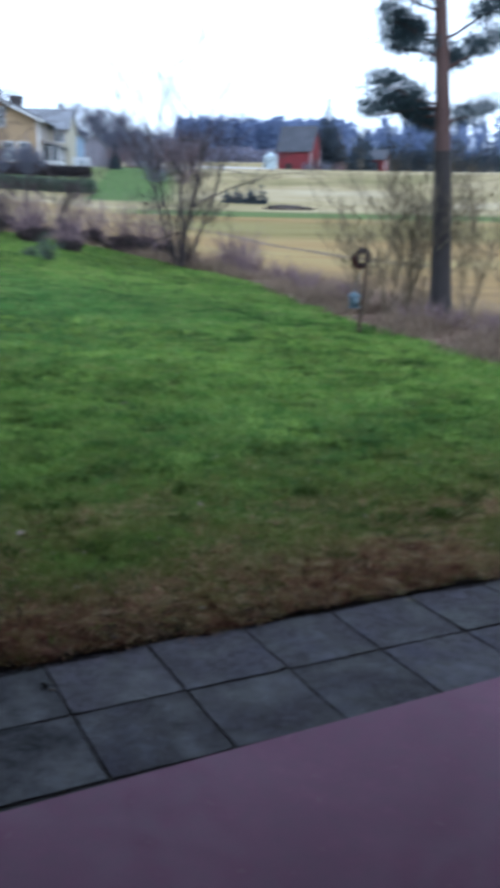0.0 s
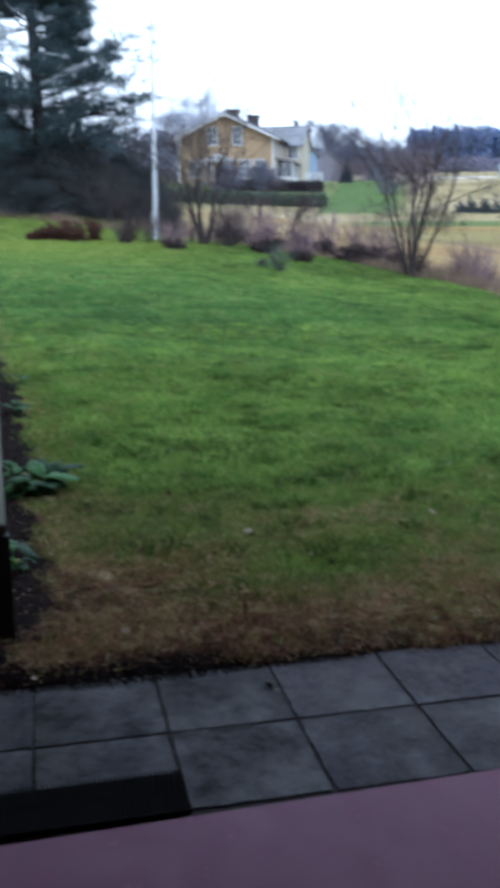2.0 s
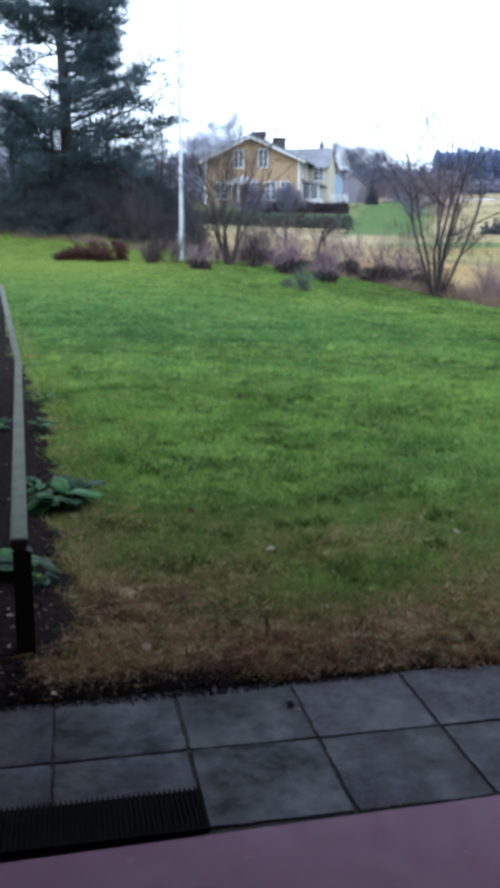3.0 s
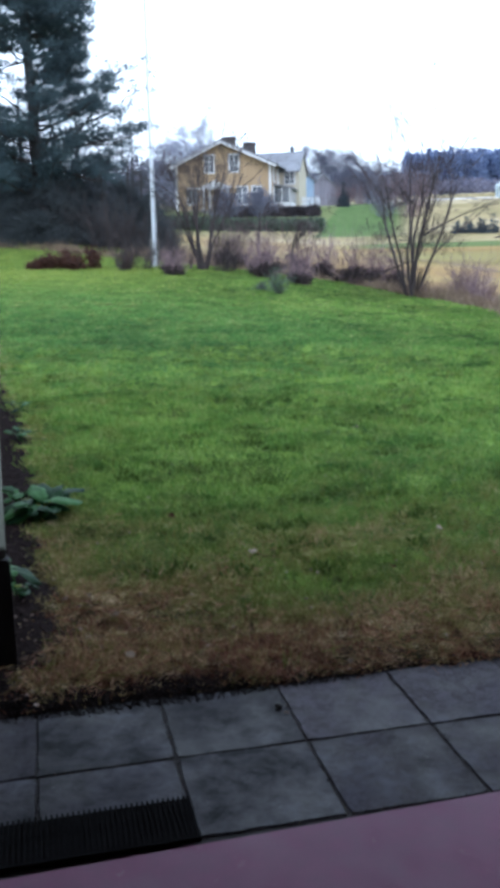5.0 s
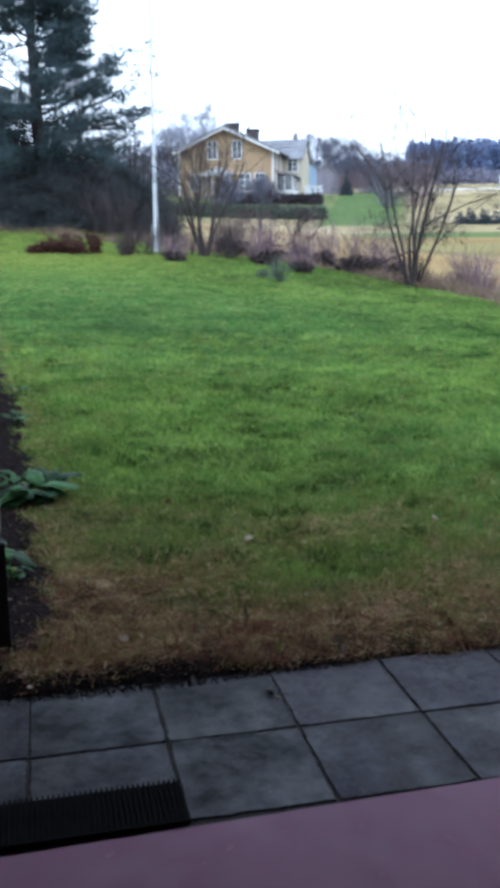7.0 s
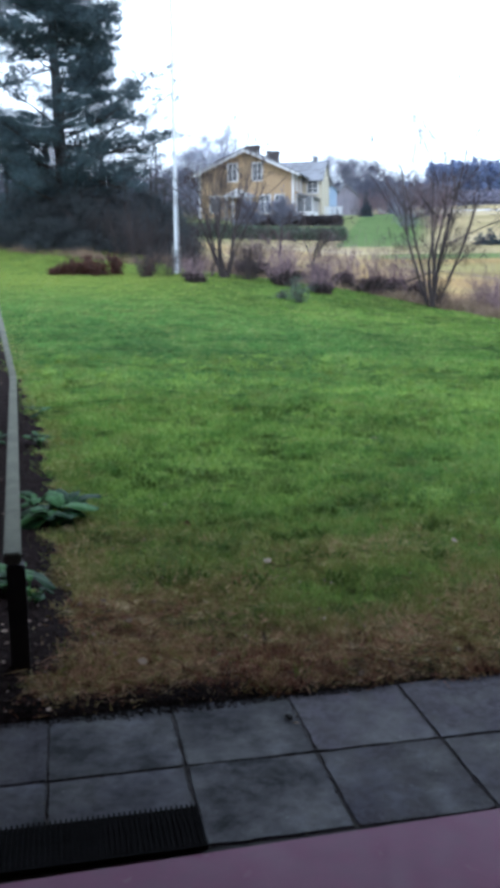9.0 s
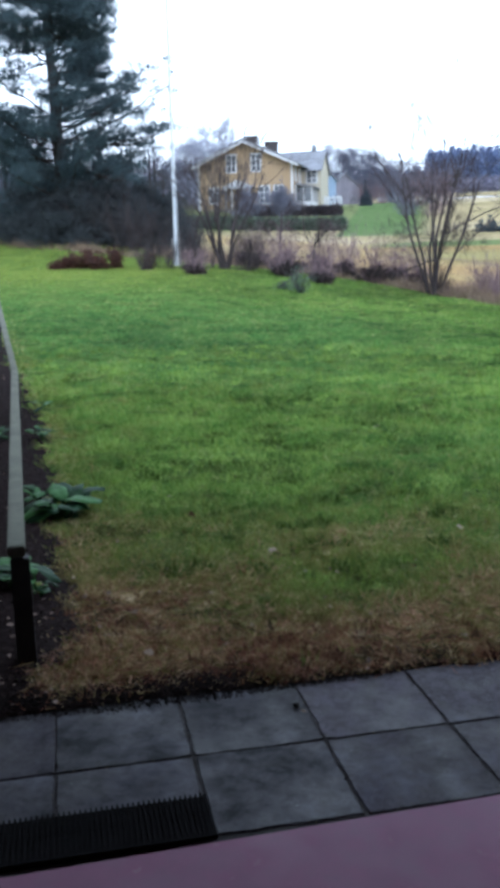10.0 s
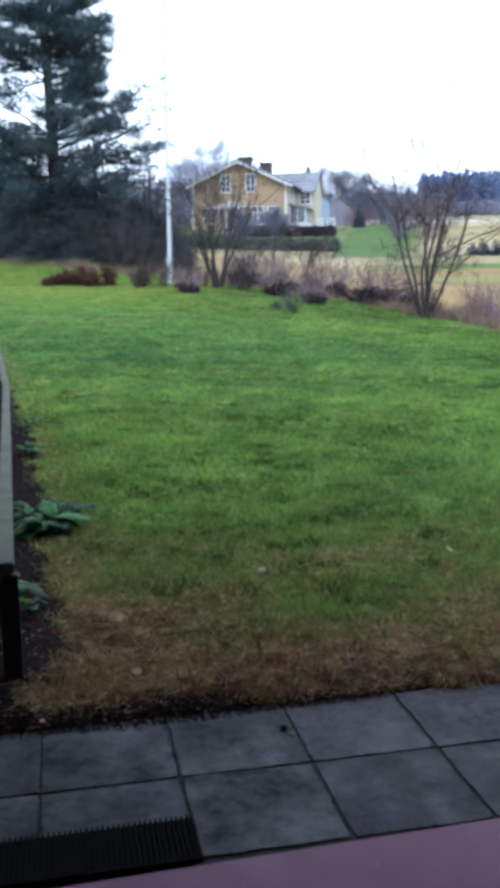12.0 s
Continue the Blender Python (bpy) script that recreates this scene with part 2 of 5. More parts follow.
def step_material():
    m, n, l, b = nodes_of("painted_concrete", 0.5, 0, 0.12)
    wide, small, grit = noise_tex(n, l, 1.3, 5, 0.6), noise_tex(n, l, 9, 5, 0.65), noise_tex(n, l, 120, 3, 0.7)
    f = math_node(n, l, "ADD", math_node(n, l, "MULTIPLY", wide, 0.6), math_node(n, l, "MULTIPLY", small, 0.4))
    c = ramp(n, l, f, [(0.3, (0.125, 0.047, 0.090)), (0.55, (0.176, 0.060, 0.114)), (0.75, (0.235, 0.086, 0.152))])
    c = mix(n, l, math_node(n, l, "MULTIPLY", math_node(n, l, "SUBTRACT", small, 0.64), 9.0, True), c, (0.20, 0.12, 0.15))
    l.new(c, b.inputs["Base Color"])
    l.new(ramp(n, l, small, [(0.35, (0.34,) * 3), (0.65, (0.55,) * 3)]), b.inputs["Roughness"])
    bump(n, l, b, grit, 0.2, 0.003)
    return m


M = {
    "ground": ground_material(), "grass": grass_material(), "slab": slab_material(), "straw": straw_material(), "step": step_material(),
    "joint": plain("joint_earth", (0.014, 0.012, 0.012), (0.046, 0.040, 0.039), 10, 0.95, fine=60),
    # Colour of the unseen walls, kept dark so they bounce little light.
    "plaster": plain("dark_unseen_render", (0.045, 0.02, 0.018), (0.075, 0.035, 0.03), 1.5, 0.9),
    "rubber": plain("black_rubber", (0.004, 0.0038, 0.004), (0.010, 0.0095, 0.010), 6, 0.9, spec=0.03),
    "rail_wood": plain("weathered_grey_wood", (0.060, 0.064, 0.046), (0.150, 0.152, 0.112), 3, 0.9, fine=30, stretch=(1, 1, 1), bumpy=0.4),
    "tarred": plain("tarred_wood", (0.010, 0.009, 0.009), (0.024, 0.021, 0.02), 5, 0.7),
    "white_paint": plain("weathered_white_paint", (0.56, 0.60, 0.66), (0.66, 0.69, 0.74), 2, 0.5, bumpy=0.1),
    "pine_bark": plain("grey_pine_bark", (0.020, 0.018, 0.019), (0.056, 0.049, 0.048), 1.2, 0.95, fine=14, bumpy=0.9, dist=0.04, stretch=(1, 1, 0.3)),
    "red_bark": plain("orange_pine_bark", (0.062, 0.038, 0.036), (0.130, 0.080, 0.072), 1.0, 0.9, fine=12, bumpy=0.6, dist=0.02, stretch=(1, 1, 0.35)),
    "twig": plain("bare_twigs", (0.030, 0.024, 0.026), (0.075, 0.060, 0.062), 1.5, 0.9, bumpy=0, island=0.5),
    "mauve_twig": plain("fine_mauve_twigs", (0.135, 0.092, 0.105), (0.275, 0.195, 0.21), 1.5, 0.9, bumpy=0, island=0.5),
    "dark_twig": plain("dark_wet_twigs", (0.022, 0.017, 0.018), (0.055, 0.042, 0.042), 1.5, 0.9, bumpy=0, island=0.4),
    # Blue-grey distance haze is painted into the next two twig colours.
    "far_twig": plain("hazed_bare_twigs", (0.105, 0.112, 0.155), (0.195, 0.200, 0.262), 0.3, 0.9, bumpy=0, island=0.5),
    "pale_twig": plain("pale_hazed_twigs", (0.24, 0.26, 0.34), (0.40, 0.42, 0.52), 0.3, 0.9, bumpy=0, island=0.5),
    "straw_twig": plain("pale_dry_twigs", (0.135, 0.094, 0.068), (0.29, 0.215, 0.150), 1.5, 0.9, bumpy=0, island=0.5),
    "rust_leaf": leafy("rusty_dead_leaves", (0.045, 0.021, 0.018), (0.125, 0.058, 0.044), 1.5),
    "needles": leafy("pine_needles", (0.032, 0.054, 0.066), (0.080, 0.115, 0.128), 0.7, thin=0.35),
    # Lightened and blued to put distance haze into the needle colour.
    "needles_far": leafy("hazed_spruce_needles", (0.040, 0.054, 0.072), (0.080, 0.102, 0.124), 0.7),
    "juniper": leafy("grey_green_juniper", (0.034, 0.044, 0.052), (0.088, 0.100, 0.108), 0.8, thin=0.35),
    "hedge": leafy("clipped_hedge_leaves", (0.060, 0.088, 0.070), (0.13, 0.172, 0.128), 0.6),
    "dark_hedge": leafy("bare_hedge_twigs", (0.040, 0.036, 0.044), (0.085, 0.076, 0.088), 0.6),
    # Distance haze is mixed into the base colour of both far woods.
    "forest": leafy("hazed_far_spruce", (0.165, 0.22, 0.37), (0.225, 0.285, 0.44), 0.02),
    "forest_bare": leafy("hazed_far_bare_wood", (0.15, 0.155, 0.22), (0.26, 0.25, 0.32), 0.03),
    "bergenia": plain("bergenia_leaf", (0.008, 0.030, 0.010), (0.046, 0.118, 0.036), 7, 0.55, fine=30, bumpy=0.25, spec=0.12, piece=0.75),
    "yellow_leaf": leafy("yellowing_leaf", (0.12, 0.17, 0.03), (0.30, 0.32, 0.05), 5, 0.4, 0.2),
    "grey_shrub": leafy("grey_green_shrub", (0.075, 0.110, 0.085), (0.17, 0.215, 0.17), 2),
    "litter": leafy("fallen_leaves", (0.05, 0.028, 0.02), (0.36, 0.27, 0.22), 8),
    "pale_leaf": leafy("pale_withered_leaf", (0.20, 0.14, 0.10), (0.38, 0.30, 0.23), 8),
    "clod": plain("soil_crumbs", (0.008, 0.006, 0.0065), (0.034, 0.025, 0.024), 9, 0.95, island=0.6),
    "ochre": plain("ochre_boards", (0.285, 0.200, 0.116), (0.375, 0.275, 0.170), 0.5, 0.8, fine=5, bumpy=0.2, stretch=(6, 6, 0.3)),
    "roof": plain("grey_roof_tiles", (0.13, 0.135, 0.15), (0.24, 0.25, 0.28), 0.6, 0.7, fine=8, bumpy=0.3),
    "dark_roof": plain("dark_slate_roof", (0.045, 0.05, 0.065), (0.085, 0.09, 0.11), 0.6, 0.8, fine=8),
    "brick": plain("dark_brick", (0.04, 0.036, 0.04), (0.09, 0.08, 0.08), 1.5, 0.9, fine=9),
    "cream": plain("cream_boards", (0.38, 0.35, 0.27), (0.50, 0.47, 0.38), 0.5, 0.8, fine=5),
    "tuft": leafy("dark_moss_tuft", (0.036, 0.066, 0.011), (0.085, 0.140, 0.026), 6),
    "moss": plain("olive_moss", (0.040, 0.036, 0.014), (0.17, 0.13, 0.06), 9, 0.95, island=0.6),
    "trim": plain("white_trim", (0.48, 0.49, 0.51), (0.60, 0.61, 0.63), 1, 0.7, bumpy=0.1),
    "door": plain("brown_red_door", (0.16, 0.055, 0.04), (0.24, 0.09, 0.06), 2, 0.6),
    "glass": plain("dark_window_glass", (0.03, 0.04, 0.05), (0.06, 0.07, 0.085), 0.5, 0.08, bumpy=0, spec=0.9),
    "falu": plain("red_boards", (0.125, 0.020, 0.027), (0.19, 0.034, 0.041), 0.4, 0.9, fine=4, bumpy=0.2, stretch=(5, 5, 0.3)),
    "zinc": plain("pale_zinc", (0.34, 0.42, 0.47), (0.50, 0.58, 0.62), 0.6, 0.5, fine=3, bumpy=0.15),
    "earth": plain("dark_earth", (0.03, 0.024, 0.022), (0.08, 0.062, 0.055), 0.8, 0.95, fine=4, bumpy=0.8, dist=0.1),
    "furrow": plain("turned_field_earth", (0.085, 0.055, 0.034), (0.20, 0.135, 0.075), 0.8, 0.95, fine=6, bumpy=0.8, dist=0.05),
    "stick": plain("weathered_stick", (0.055, 0.038, 0.027), (0.14, 0.095, 0.065), 4, 0.9, fine=30),
    "tin": plain("dull_tin", (0.05, 0.08, 0.10), (0.13, 0.18, 0.21), 6, 0.45, 0.5),
    "blue_paint": plain("faded_blue_paint", (0.22, 0.32, 0.46), (0.32, 0.42, 0.56), 0.6, 0.7),
    "mauve_board": plain("mauve_grey_boards", (0.17, 0.165, 0.20), (0.26, 0.25, 0.30), 0.6, 0.85, fine=5, stretch=(5, 5, 0.3)),
    "gravel": plain("pale_gravel", (0.42, 0.41, 0.42), (0.60, 0.59, 0.60), 0.5, 0.95),
    "hazel": plain("olive_brown_twigs", (0.10, 0.082, 0.056), (0.24, 0.195, 0.13), 1.5, 0.9, bumpy=0, island=0.5),
    "stone": plain("grey_stone", (0.16, 0.16, 0.16), (0.30, 0.29, 0.28), 1.0, 0.9, fine=6),
}


# ---------------------------------------------------------------- mesh tools
def tri_mesh(name, V, T, smooth=False):
    """A mesh from arrays of points and triangles."""
    V, T = np.asarray(V, np.float32).reshape(-1, 3), np.asarray(T, np.int32).reshape(-1, 3)
    me = bpy.data.meshes.new(name)
    me.vertices.add(len(V))
    me.vertices.foreach_set("co", V.ravel())
    me.loops.add(T.size)
    me.loops.foreach_set("vertex_index", T.ravel())
    me.polygons.add(len(T))
    me.polygons.foreach_set("loop_start", np.arange(0, T.size, 3, dtype=np.int32))
    me.polygons.foreach_set("use_smooth", np.full(len(T), smooth))
    me.update(calc_edges=True)
    return me


def bm_mesh(name, bm):
    me = bpy.data.meshes.new(name)
    bm.to_mesh(me)
    bm.free()
    return me


def thing(name, data, material, label="", category="", group="", kind=""):
    me = bm_mesh(name, data) if isinstance(data, bmesh.types.BMesh) else data
    if me is not None and material:
        me.materials.append(M[material])
    return tagged(new(name, me), label, category, group, kind)


def part(name, data, material, parent, label="", at=None):
    ob = thing(name, data, material, label)
    ob.parent = parent
    if at is not None:
        ob.matrix_basis = at
    return ob


def box(bm, x0, x1, y0, y1, z0, z1, bev=0.0, m=None):
    r = bmesh.ops.create_cube(bm, size=1)
    bmesh.ops.transform(bm, matrix=Matrix.Translation(((x0 + x1) / 2, (y0 + y1) / 2, (z0 + z1) / 2)) @ Matrix.Diagonal((x1 - x0, y1 - y0, z1 - z0, 1)), verts=r["verts"])
    if bev:
        es = list({e for v in r["verts"] for e in v.link_edges})
        out = bmesh.ops.bevel(bm, geom=es, offset=bev, segments=2, affect="EDGES")
        r = {"verts": list({v for v in out["verts"]})}
    if m is not None:
        bmesh.ops.transform(bm, matrix=m, verts=r["verts"])
    return bm


def cube(*a, bev=0.0, m=None):
    return box(bmesh.new(), *a, bev=bev, m=m)


def prism(pts, y0, y1):
    """A solid with the outline pts (x, z) from y0 to y1."""
    bm = bmesh.new()
    a, b = [bm.verts.new((x, y0, z)) for x, z in pts], [bm.verts.new((x, y1, z)) for x, z in pts]
    k = len(pts)
    bm.faces.new(a)
    bm.faces.new(b[::-1])
    for i in range(k):
        bm.faces.new((a[i], b[i], b[(i + 1) % k], a[(i + 1) % k]))
    bmesh.ops.recalc_face_normals(bm, faces=bm.faces)
    return bm


def tubes(lines):
    """Tapered tubes along many polylines: (points, radii, sides)."""
    Vs, Ts, base = [], [], 0
    for pts, radii, k in lines:
        pts, radii = np.asarray(pts, float), np.asarray(radii, float)
        d = np.gradient(pts, axis=0)
        d /= np.linalg.norm(d, axis=1, keepdims=True) + 1e-9
        ref = np.where(np.abs(d[:, 2:3]) > 0.9, [[1.0, 0, 0]], [[0, 0, 1.0]])
        a = np.cross(d, ref)
        a /= np.linalg.norm(a, axis=1, keepdims=True) + 1e-9
        b = np.cross(d, a)
        w = np.linspace(0, 2 * np.pi, k, endpoint=False)
        ring = pts[:, None] + radii[:, None, None] * (a[:, None] * np.cos(w)[None, :, None] + b[:, None] * np.sin(w)[None, :, None])
        n = len(pts)
        Vs.append(ring.reshape(-1, 3))
        i, j = np.meshgrid(np.arange(n - 1), np.arange(k), indexing="ij")
        p, q = base + i * k + j, base + i * k + (j + 1) % k
        Ts.append(np.stack([p, q, p + k], -1).reshape(-1, 3))
        Ts.append(np.stack([q, q + k, p + k], -1).reshape(-1, 3))
        base += n * k
    return np.concatenate(Vs), np.concatenate(Ts)


def blades(P, D, length, width, rng):
    """Slim leaves from P along D."""
    n = len(P)
    D = D / (np.linalg.norm(D, axis=1, keepdims=True) + 1e-9)
    s = np.cross(D, rng.normal(size=(n, 3)))
    s /= np.linalg.norm(s, axis=1, keepdims=True) + 1e-9
    length, width = np.broadcast_to(length, n)[:, None], np.broadcast_to(width, n)[:, None]
    V = np.stack([P - s * width / 2, P + s * width / 2, P + D * length], 1).reshape(-1, 3)
    return V, np.arange(3 * n).reshape(-1, 3)


def leaflets(P, D, length, rng):
    """Fallen leaves: small pointed ovals, folded along the rib and curled."""
    n = len(P)
    D = D / (np.linalg.norm(D, axis=1, keepdims=True) + 1e-9)
    s = np.cross(D, rng.normal(size=(n, 3)) * 0.3 + [0, 0, 1])
    s /= np.linalg.norm(s, axis=1, keepdims=True) + 1e-9
    up = np.cross(s, D)
    L, w, f = length[:, None], length[:, None] * rng.uniform(0.22, 0.42, (n, 1)), length[:, None] * rng.uniform(-0.1, 0.25, (n, 1))
    V = np.stack([P, P + D * L * 0.3 + s * w + up * f, P + D * L * 0.75 + s * w * 0.8 + up * f, P + D * L, P + D * L * 0.75 - s * w * 0.8 + up * f, P + D * L * 0.3 - s * w + up * f], 1).reshape(-1, 3)
    T = (np.arange(n)[:, None, None] * 6 + np.array([[0, 1, 2], [0, 2, 3], [0, 3, 4], [0, 4, 5]])[None]).reshape(-1, 3)
    return V, T


def puffs(centres, radii, count, length, width, rng, up=0.25, out=1.0):
    """Leaves or needles in many flattened clumps; radii: (rx, ry, rz) of each clump."""
    C, R = np.asarray(centres, float), np.asarray(radii, float)
    i = rng.integers(0, len(C), count) if np.isscalar(count) else np.repeat(np.arange(len(C)), count)
    n = len(i)
    u = rng.normal(size=(n, 3))
    u /= np.linalg.norm(u, axis=1, keepdims=True)
    P = C[i] + u * R[i] * rng.uniform(0.15, 1, (n, 1)) ** 0.6
    D = u * out + rng.normal(size=(n, 3)) * 0.6 + [0, 0, up]
    return blades(P, D, length * rng.uniform(0.5, 1.2, n), width * rng.uniform(0.6, 1.3, n), rng)


def grow(lines, p, d, length, r, depth, rng, spread=0.6, lift=0.12, kids=3, wob=0.18, tip=0.35, kmin=0.3, rmin=0.006):
    """A limb and, up to depth, its side branches."""
    n = 5
    pts, rad, dd = [np.array(p, float)], [r], np.array(d, float)
    dd /= np.linalg.norm(dd)
    heads = [dd]
    for k in range(1, n):
        dd = dd + rng.normal(size=3) * wob + np.array([0, 0, lift])
        dd /= np.linalg.norm(dd)
        pts.append(pts[-1] + dd * length / (n - 1))
        rad.append(max(rmin * 0.6, r * (1 - (1 - tip) * k / (n - 1))))
        heads.append(dd)
    lines.append((pts, rad, 6 if r > 0.05 else 4 if r > 0.015 else 3))
    if depth:
        for _ in range(kids + rng.integers(0, 2)):
            t = rng.uniform(kmin, 1) * (n - 1)
            i = min(int(t), n - 2)
            q = pts[i] + (pts[i + 1] - pts[i]) * (t - i)
            h = heads[i] + rng.normal(size=3) * spread
            grow(lines, q, h, length * rng.uniform(0.4, 0.72), max(rmin, rad[i] * 0.55), depth - 1, rng, spread, lift, kids, wob, tip, kmin, rmin)
    return pts


# ---------------------------------------------------------------- the lie of the land
RISE = ((0, 0), (14, 0), (22, 0.12), (35, 0.5), (60, 1.6), (90, 3.5), (105, 5.2), (120, 8.2), (150, 10.4), (200, 12.8), (350, 24), (700, 44), (3000, 60))


def sstep(a, b, v):
    t = np.clip((np.asarray(v, float) - a) / (b - a), 0, 1)
    return t * t * (3 - 2 * t)


def land(x, y):
    x, y = np.asarray(x, float), np.asarray(y, float)
    r = np.hypot(x, y)
    front = sstep(-5, 8, y)
    return np.interp(r, [a for a, _ in RISE], [b for _, b in RISE]) * front + 1.2 * sstep(6, 34, y) * sstep(4, -10, x) * (1 - sstep(38, 80, r)) + 1.45 * sstep(-8, -17, x) * sstep(31, 43, y) * (1 - sstep(60, 100, r))


def gz(x, y):
    return float(land(x, y))


GRID = 0.4118                               # the turn of the paving
U = np.array([math.cos(GRID), math.sin(GRID)])
N = np.array([-math.sin(GRID), math.cos(GRID)])
P0 = np.array([-0.371, 3.389])              # a crossing of joints
SLAB = 0.5
PAVE = Matrix.Translation((P0[0], P0[1], 0)) @ Matrix.Rotation(GRID, 4, "Z")   # x along the house, y towards the lawn

BED_EDGE = [(-1.55, 3.4), (-1.62, 3.8), (-1.88, 4.55), (-2.45, 5.8), (-4.0, 9.0), (-5.55, 11.8), (-8.1, 16.2), (-9.6, 18.6)]
FAR_EDGE = [(30, -6), (14, 4.0), (7.2, 9.6), (4.5, 13.4), (3.9, 16.2), (3.3, 17.9), (2.7, 21.4), (2.1, 24.2), (1.5, 27.0), (0.8, 28.3), (-0.5, 29.7), (-2.8, 32.2), (-8.0, 34.2), (-10.4, 35.5), (-13.0, 38.5), (-17, 41.5), (-24, 43), (-50, 45)]


def to_line(x, y, pts):
    """Distance to an open polyline, and on which side of it (positive: to the right of its way)."""
    best, side = np.full(np.shape(x), 1e9), np.zeros(np.shape(x))
    for (ax, ay), (bx, by) in zip(pts, pts[1:]):
        ex, ey = bx - ax, by - ay
        t = np.clip(((x - ax) * ex + (y - ay) * ey) / (ex * ex + ey * ey), 0, 1)
        dx, dy = x - ax - t * ex, y - ay - t * ey
        d = np.hypot(dx, dy)
        s = (x - ax) * ey - (y - ay) * ex
        m = d < best - 1e-9
        best, side = np.where(m, d, best), np.where(m, np.sign(s), side)
    return best * np.where(side == 0, 1, side)


def zones(x, y):
    """Signed widths: off the paving, off the bed (towards the lawn), inside the lawn's far edge."""
    off = (x - P0[0]) * N[0] + (y - P0[1]) * N[1] - SLAB
    along = (x - P0[0]) * U[0] + (y - P0[1]) * U[1]
    off = off + 0.035 * np.sin(along * 2.1 + 0.6) * np.sin(along * 0.9) + 0.022 * np.sin(along * 6.3 + 2) + 0.012 * np.sin(along * 17 + 1) + 0.01
    bed = to_line(x, y, BED_EDGE)
    bed = bed + 0.07 * np.sin(x * 3.1 + y * 1.7) * np.sin(y * 2.3 + 1) + 0.04 * np.sin(y * 7.1 - x * 4) + 0.03 * np.sin(y * 19 + x * 11)
    bed = np.where(y > 18.6, np.maximum(bed, y - 18.6), bed)
    far = -to_line(x, y, FAR_EDGE)
    return off, bed, far


def moss_at(x, y):
    """Yellower, mossy turf towards the far left corner of the lawn."""
    return 0.06 + 0.95 * sstep(20, 29, y) * sstep(-5, -11, x) + 0.22 * sstep(18, 26, y)


def cool_at(x, y):
    """A tongue of finer, bluish turf beside the bed, and a lush patch on the open side."""
    lush = np.exp(-((x - 1.0) / 1.7) ** 2 - ((y - 8.4) / 1.7) ** 2)
    return np.maximum(sstep(11, 14, y) * (1 - sstep(19, 24, y + 0.35 * x)) * sstep(3, -4, x), 0.9 * lush)


def band_at(x, y):
    """The strip of bare soil along the slabs, wider towards the bed."""
    return 0.05 + 0.25 * sstep(0.5, -1.2, (x - P0[0]) * U[0] + (y - P0[1]) * U[1])


def worn_at(x, y):
    """Bare and brown next to the slabs and the bed, sallow for a few steps beyond."""
    off, bed, far = zones(x, y)
    drift = np.sin(x * 2.3 + y * 1.1) * np.sin(y * 2.9 - x * 0.8) + 0.6 * np.sin(x * 5.3 - y * 3.7 + 1)
    return np.clip(0.40 * (1 - sstep(0.1, 1.05, off)) + (0.48 + 0.17 * drift) * (1 - sstep(0.6, 4.0, off)) + 0.25 * (1 - sstep(0.05, 0.7, np.abs(bed))), 0, 1)


def turf(x, y):
    """Height of the ground with its small lumps."""
    x, y = np.asarray(x, float), np.asarray(y, float)
    off, bed, far = zones(x, y)
    R = np.hypot(x, y)
    near = 1 - sstep(25, 60, R)
    lump = np.array([noise.noise((a * 0.9, b * 0.9, 3)) * 0.03 + noise.noise((a * 0.22, b * 0.22, 7)) * 0.025 + noise.noise((a * 3.5, b * 3.5, 2)) * 0.008 for a, b in zip(x.ravel(), y.ravel())]).reshape(x.shape)
    z = land(x, y) + lump * near * sstep(0.0, 1.2, off)
    return z + 0.007 + 0.018 * sstep(0.0, 0.15, off) + 0.02 * sstep(0.1, -0.4, bed) * near


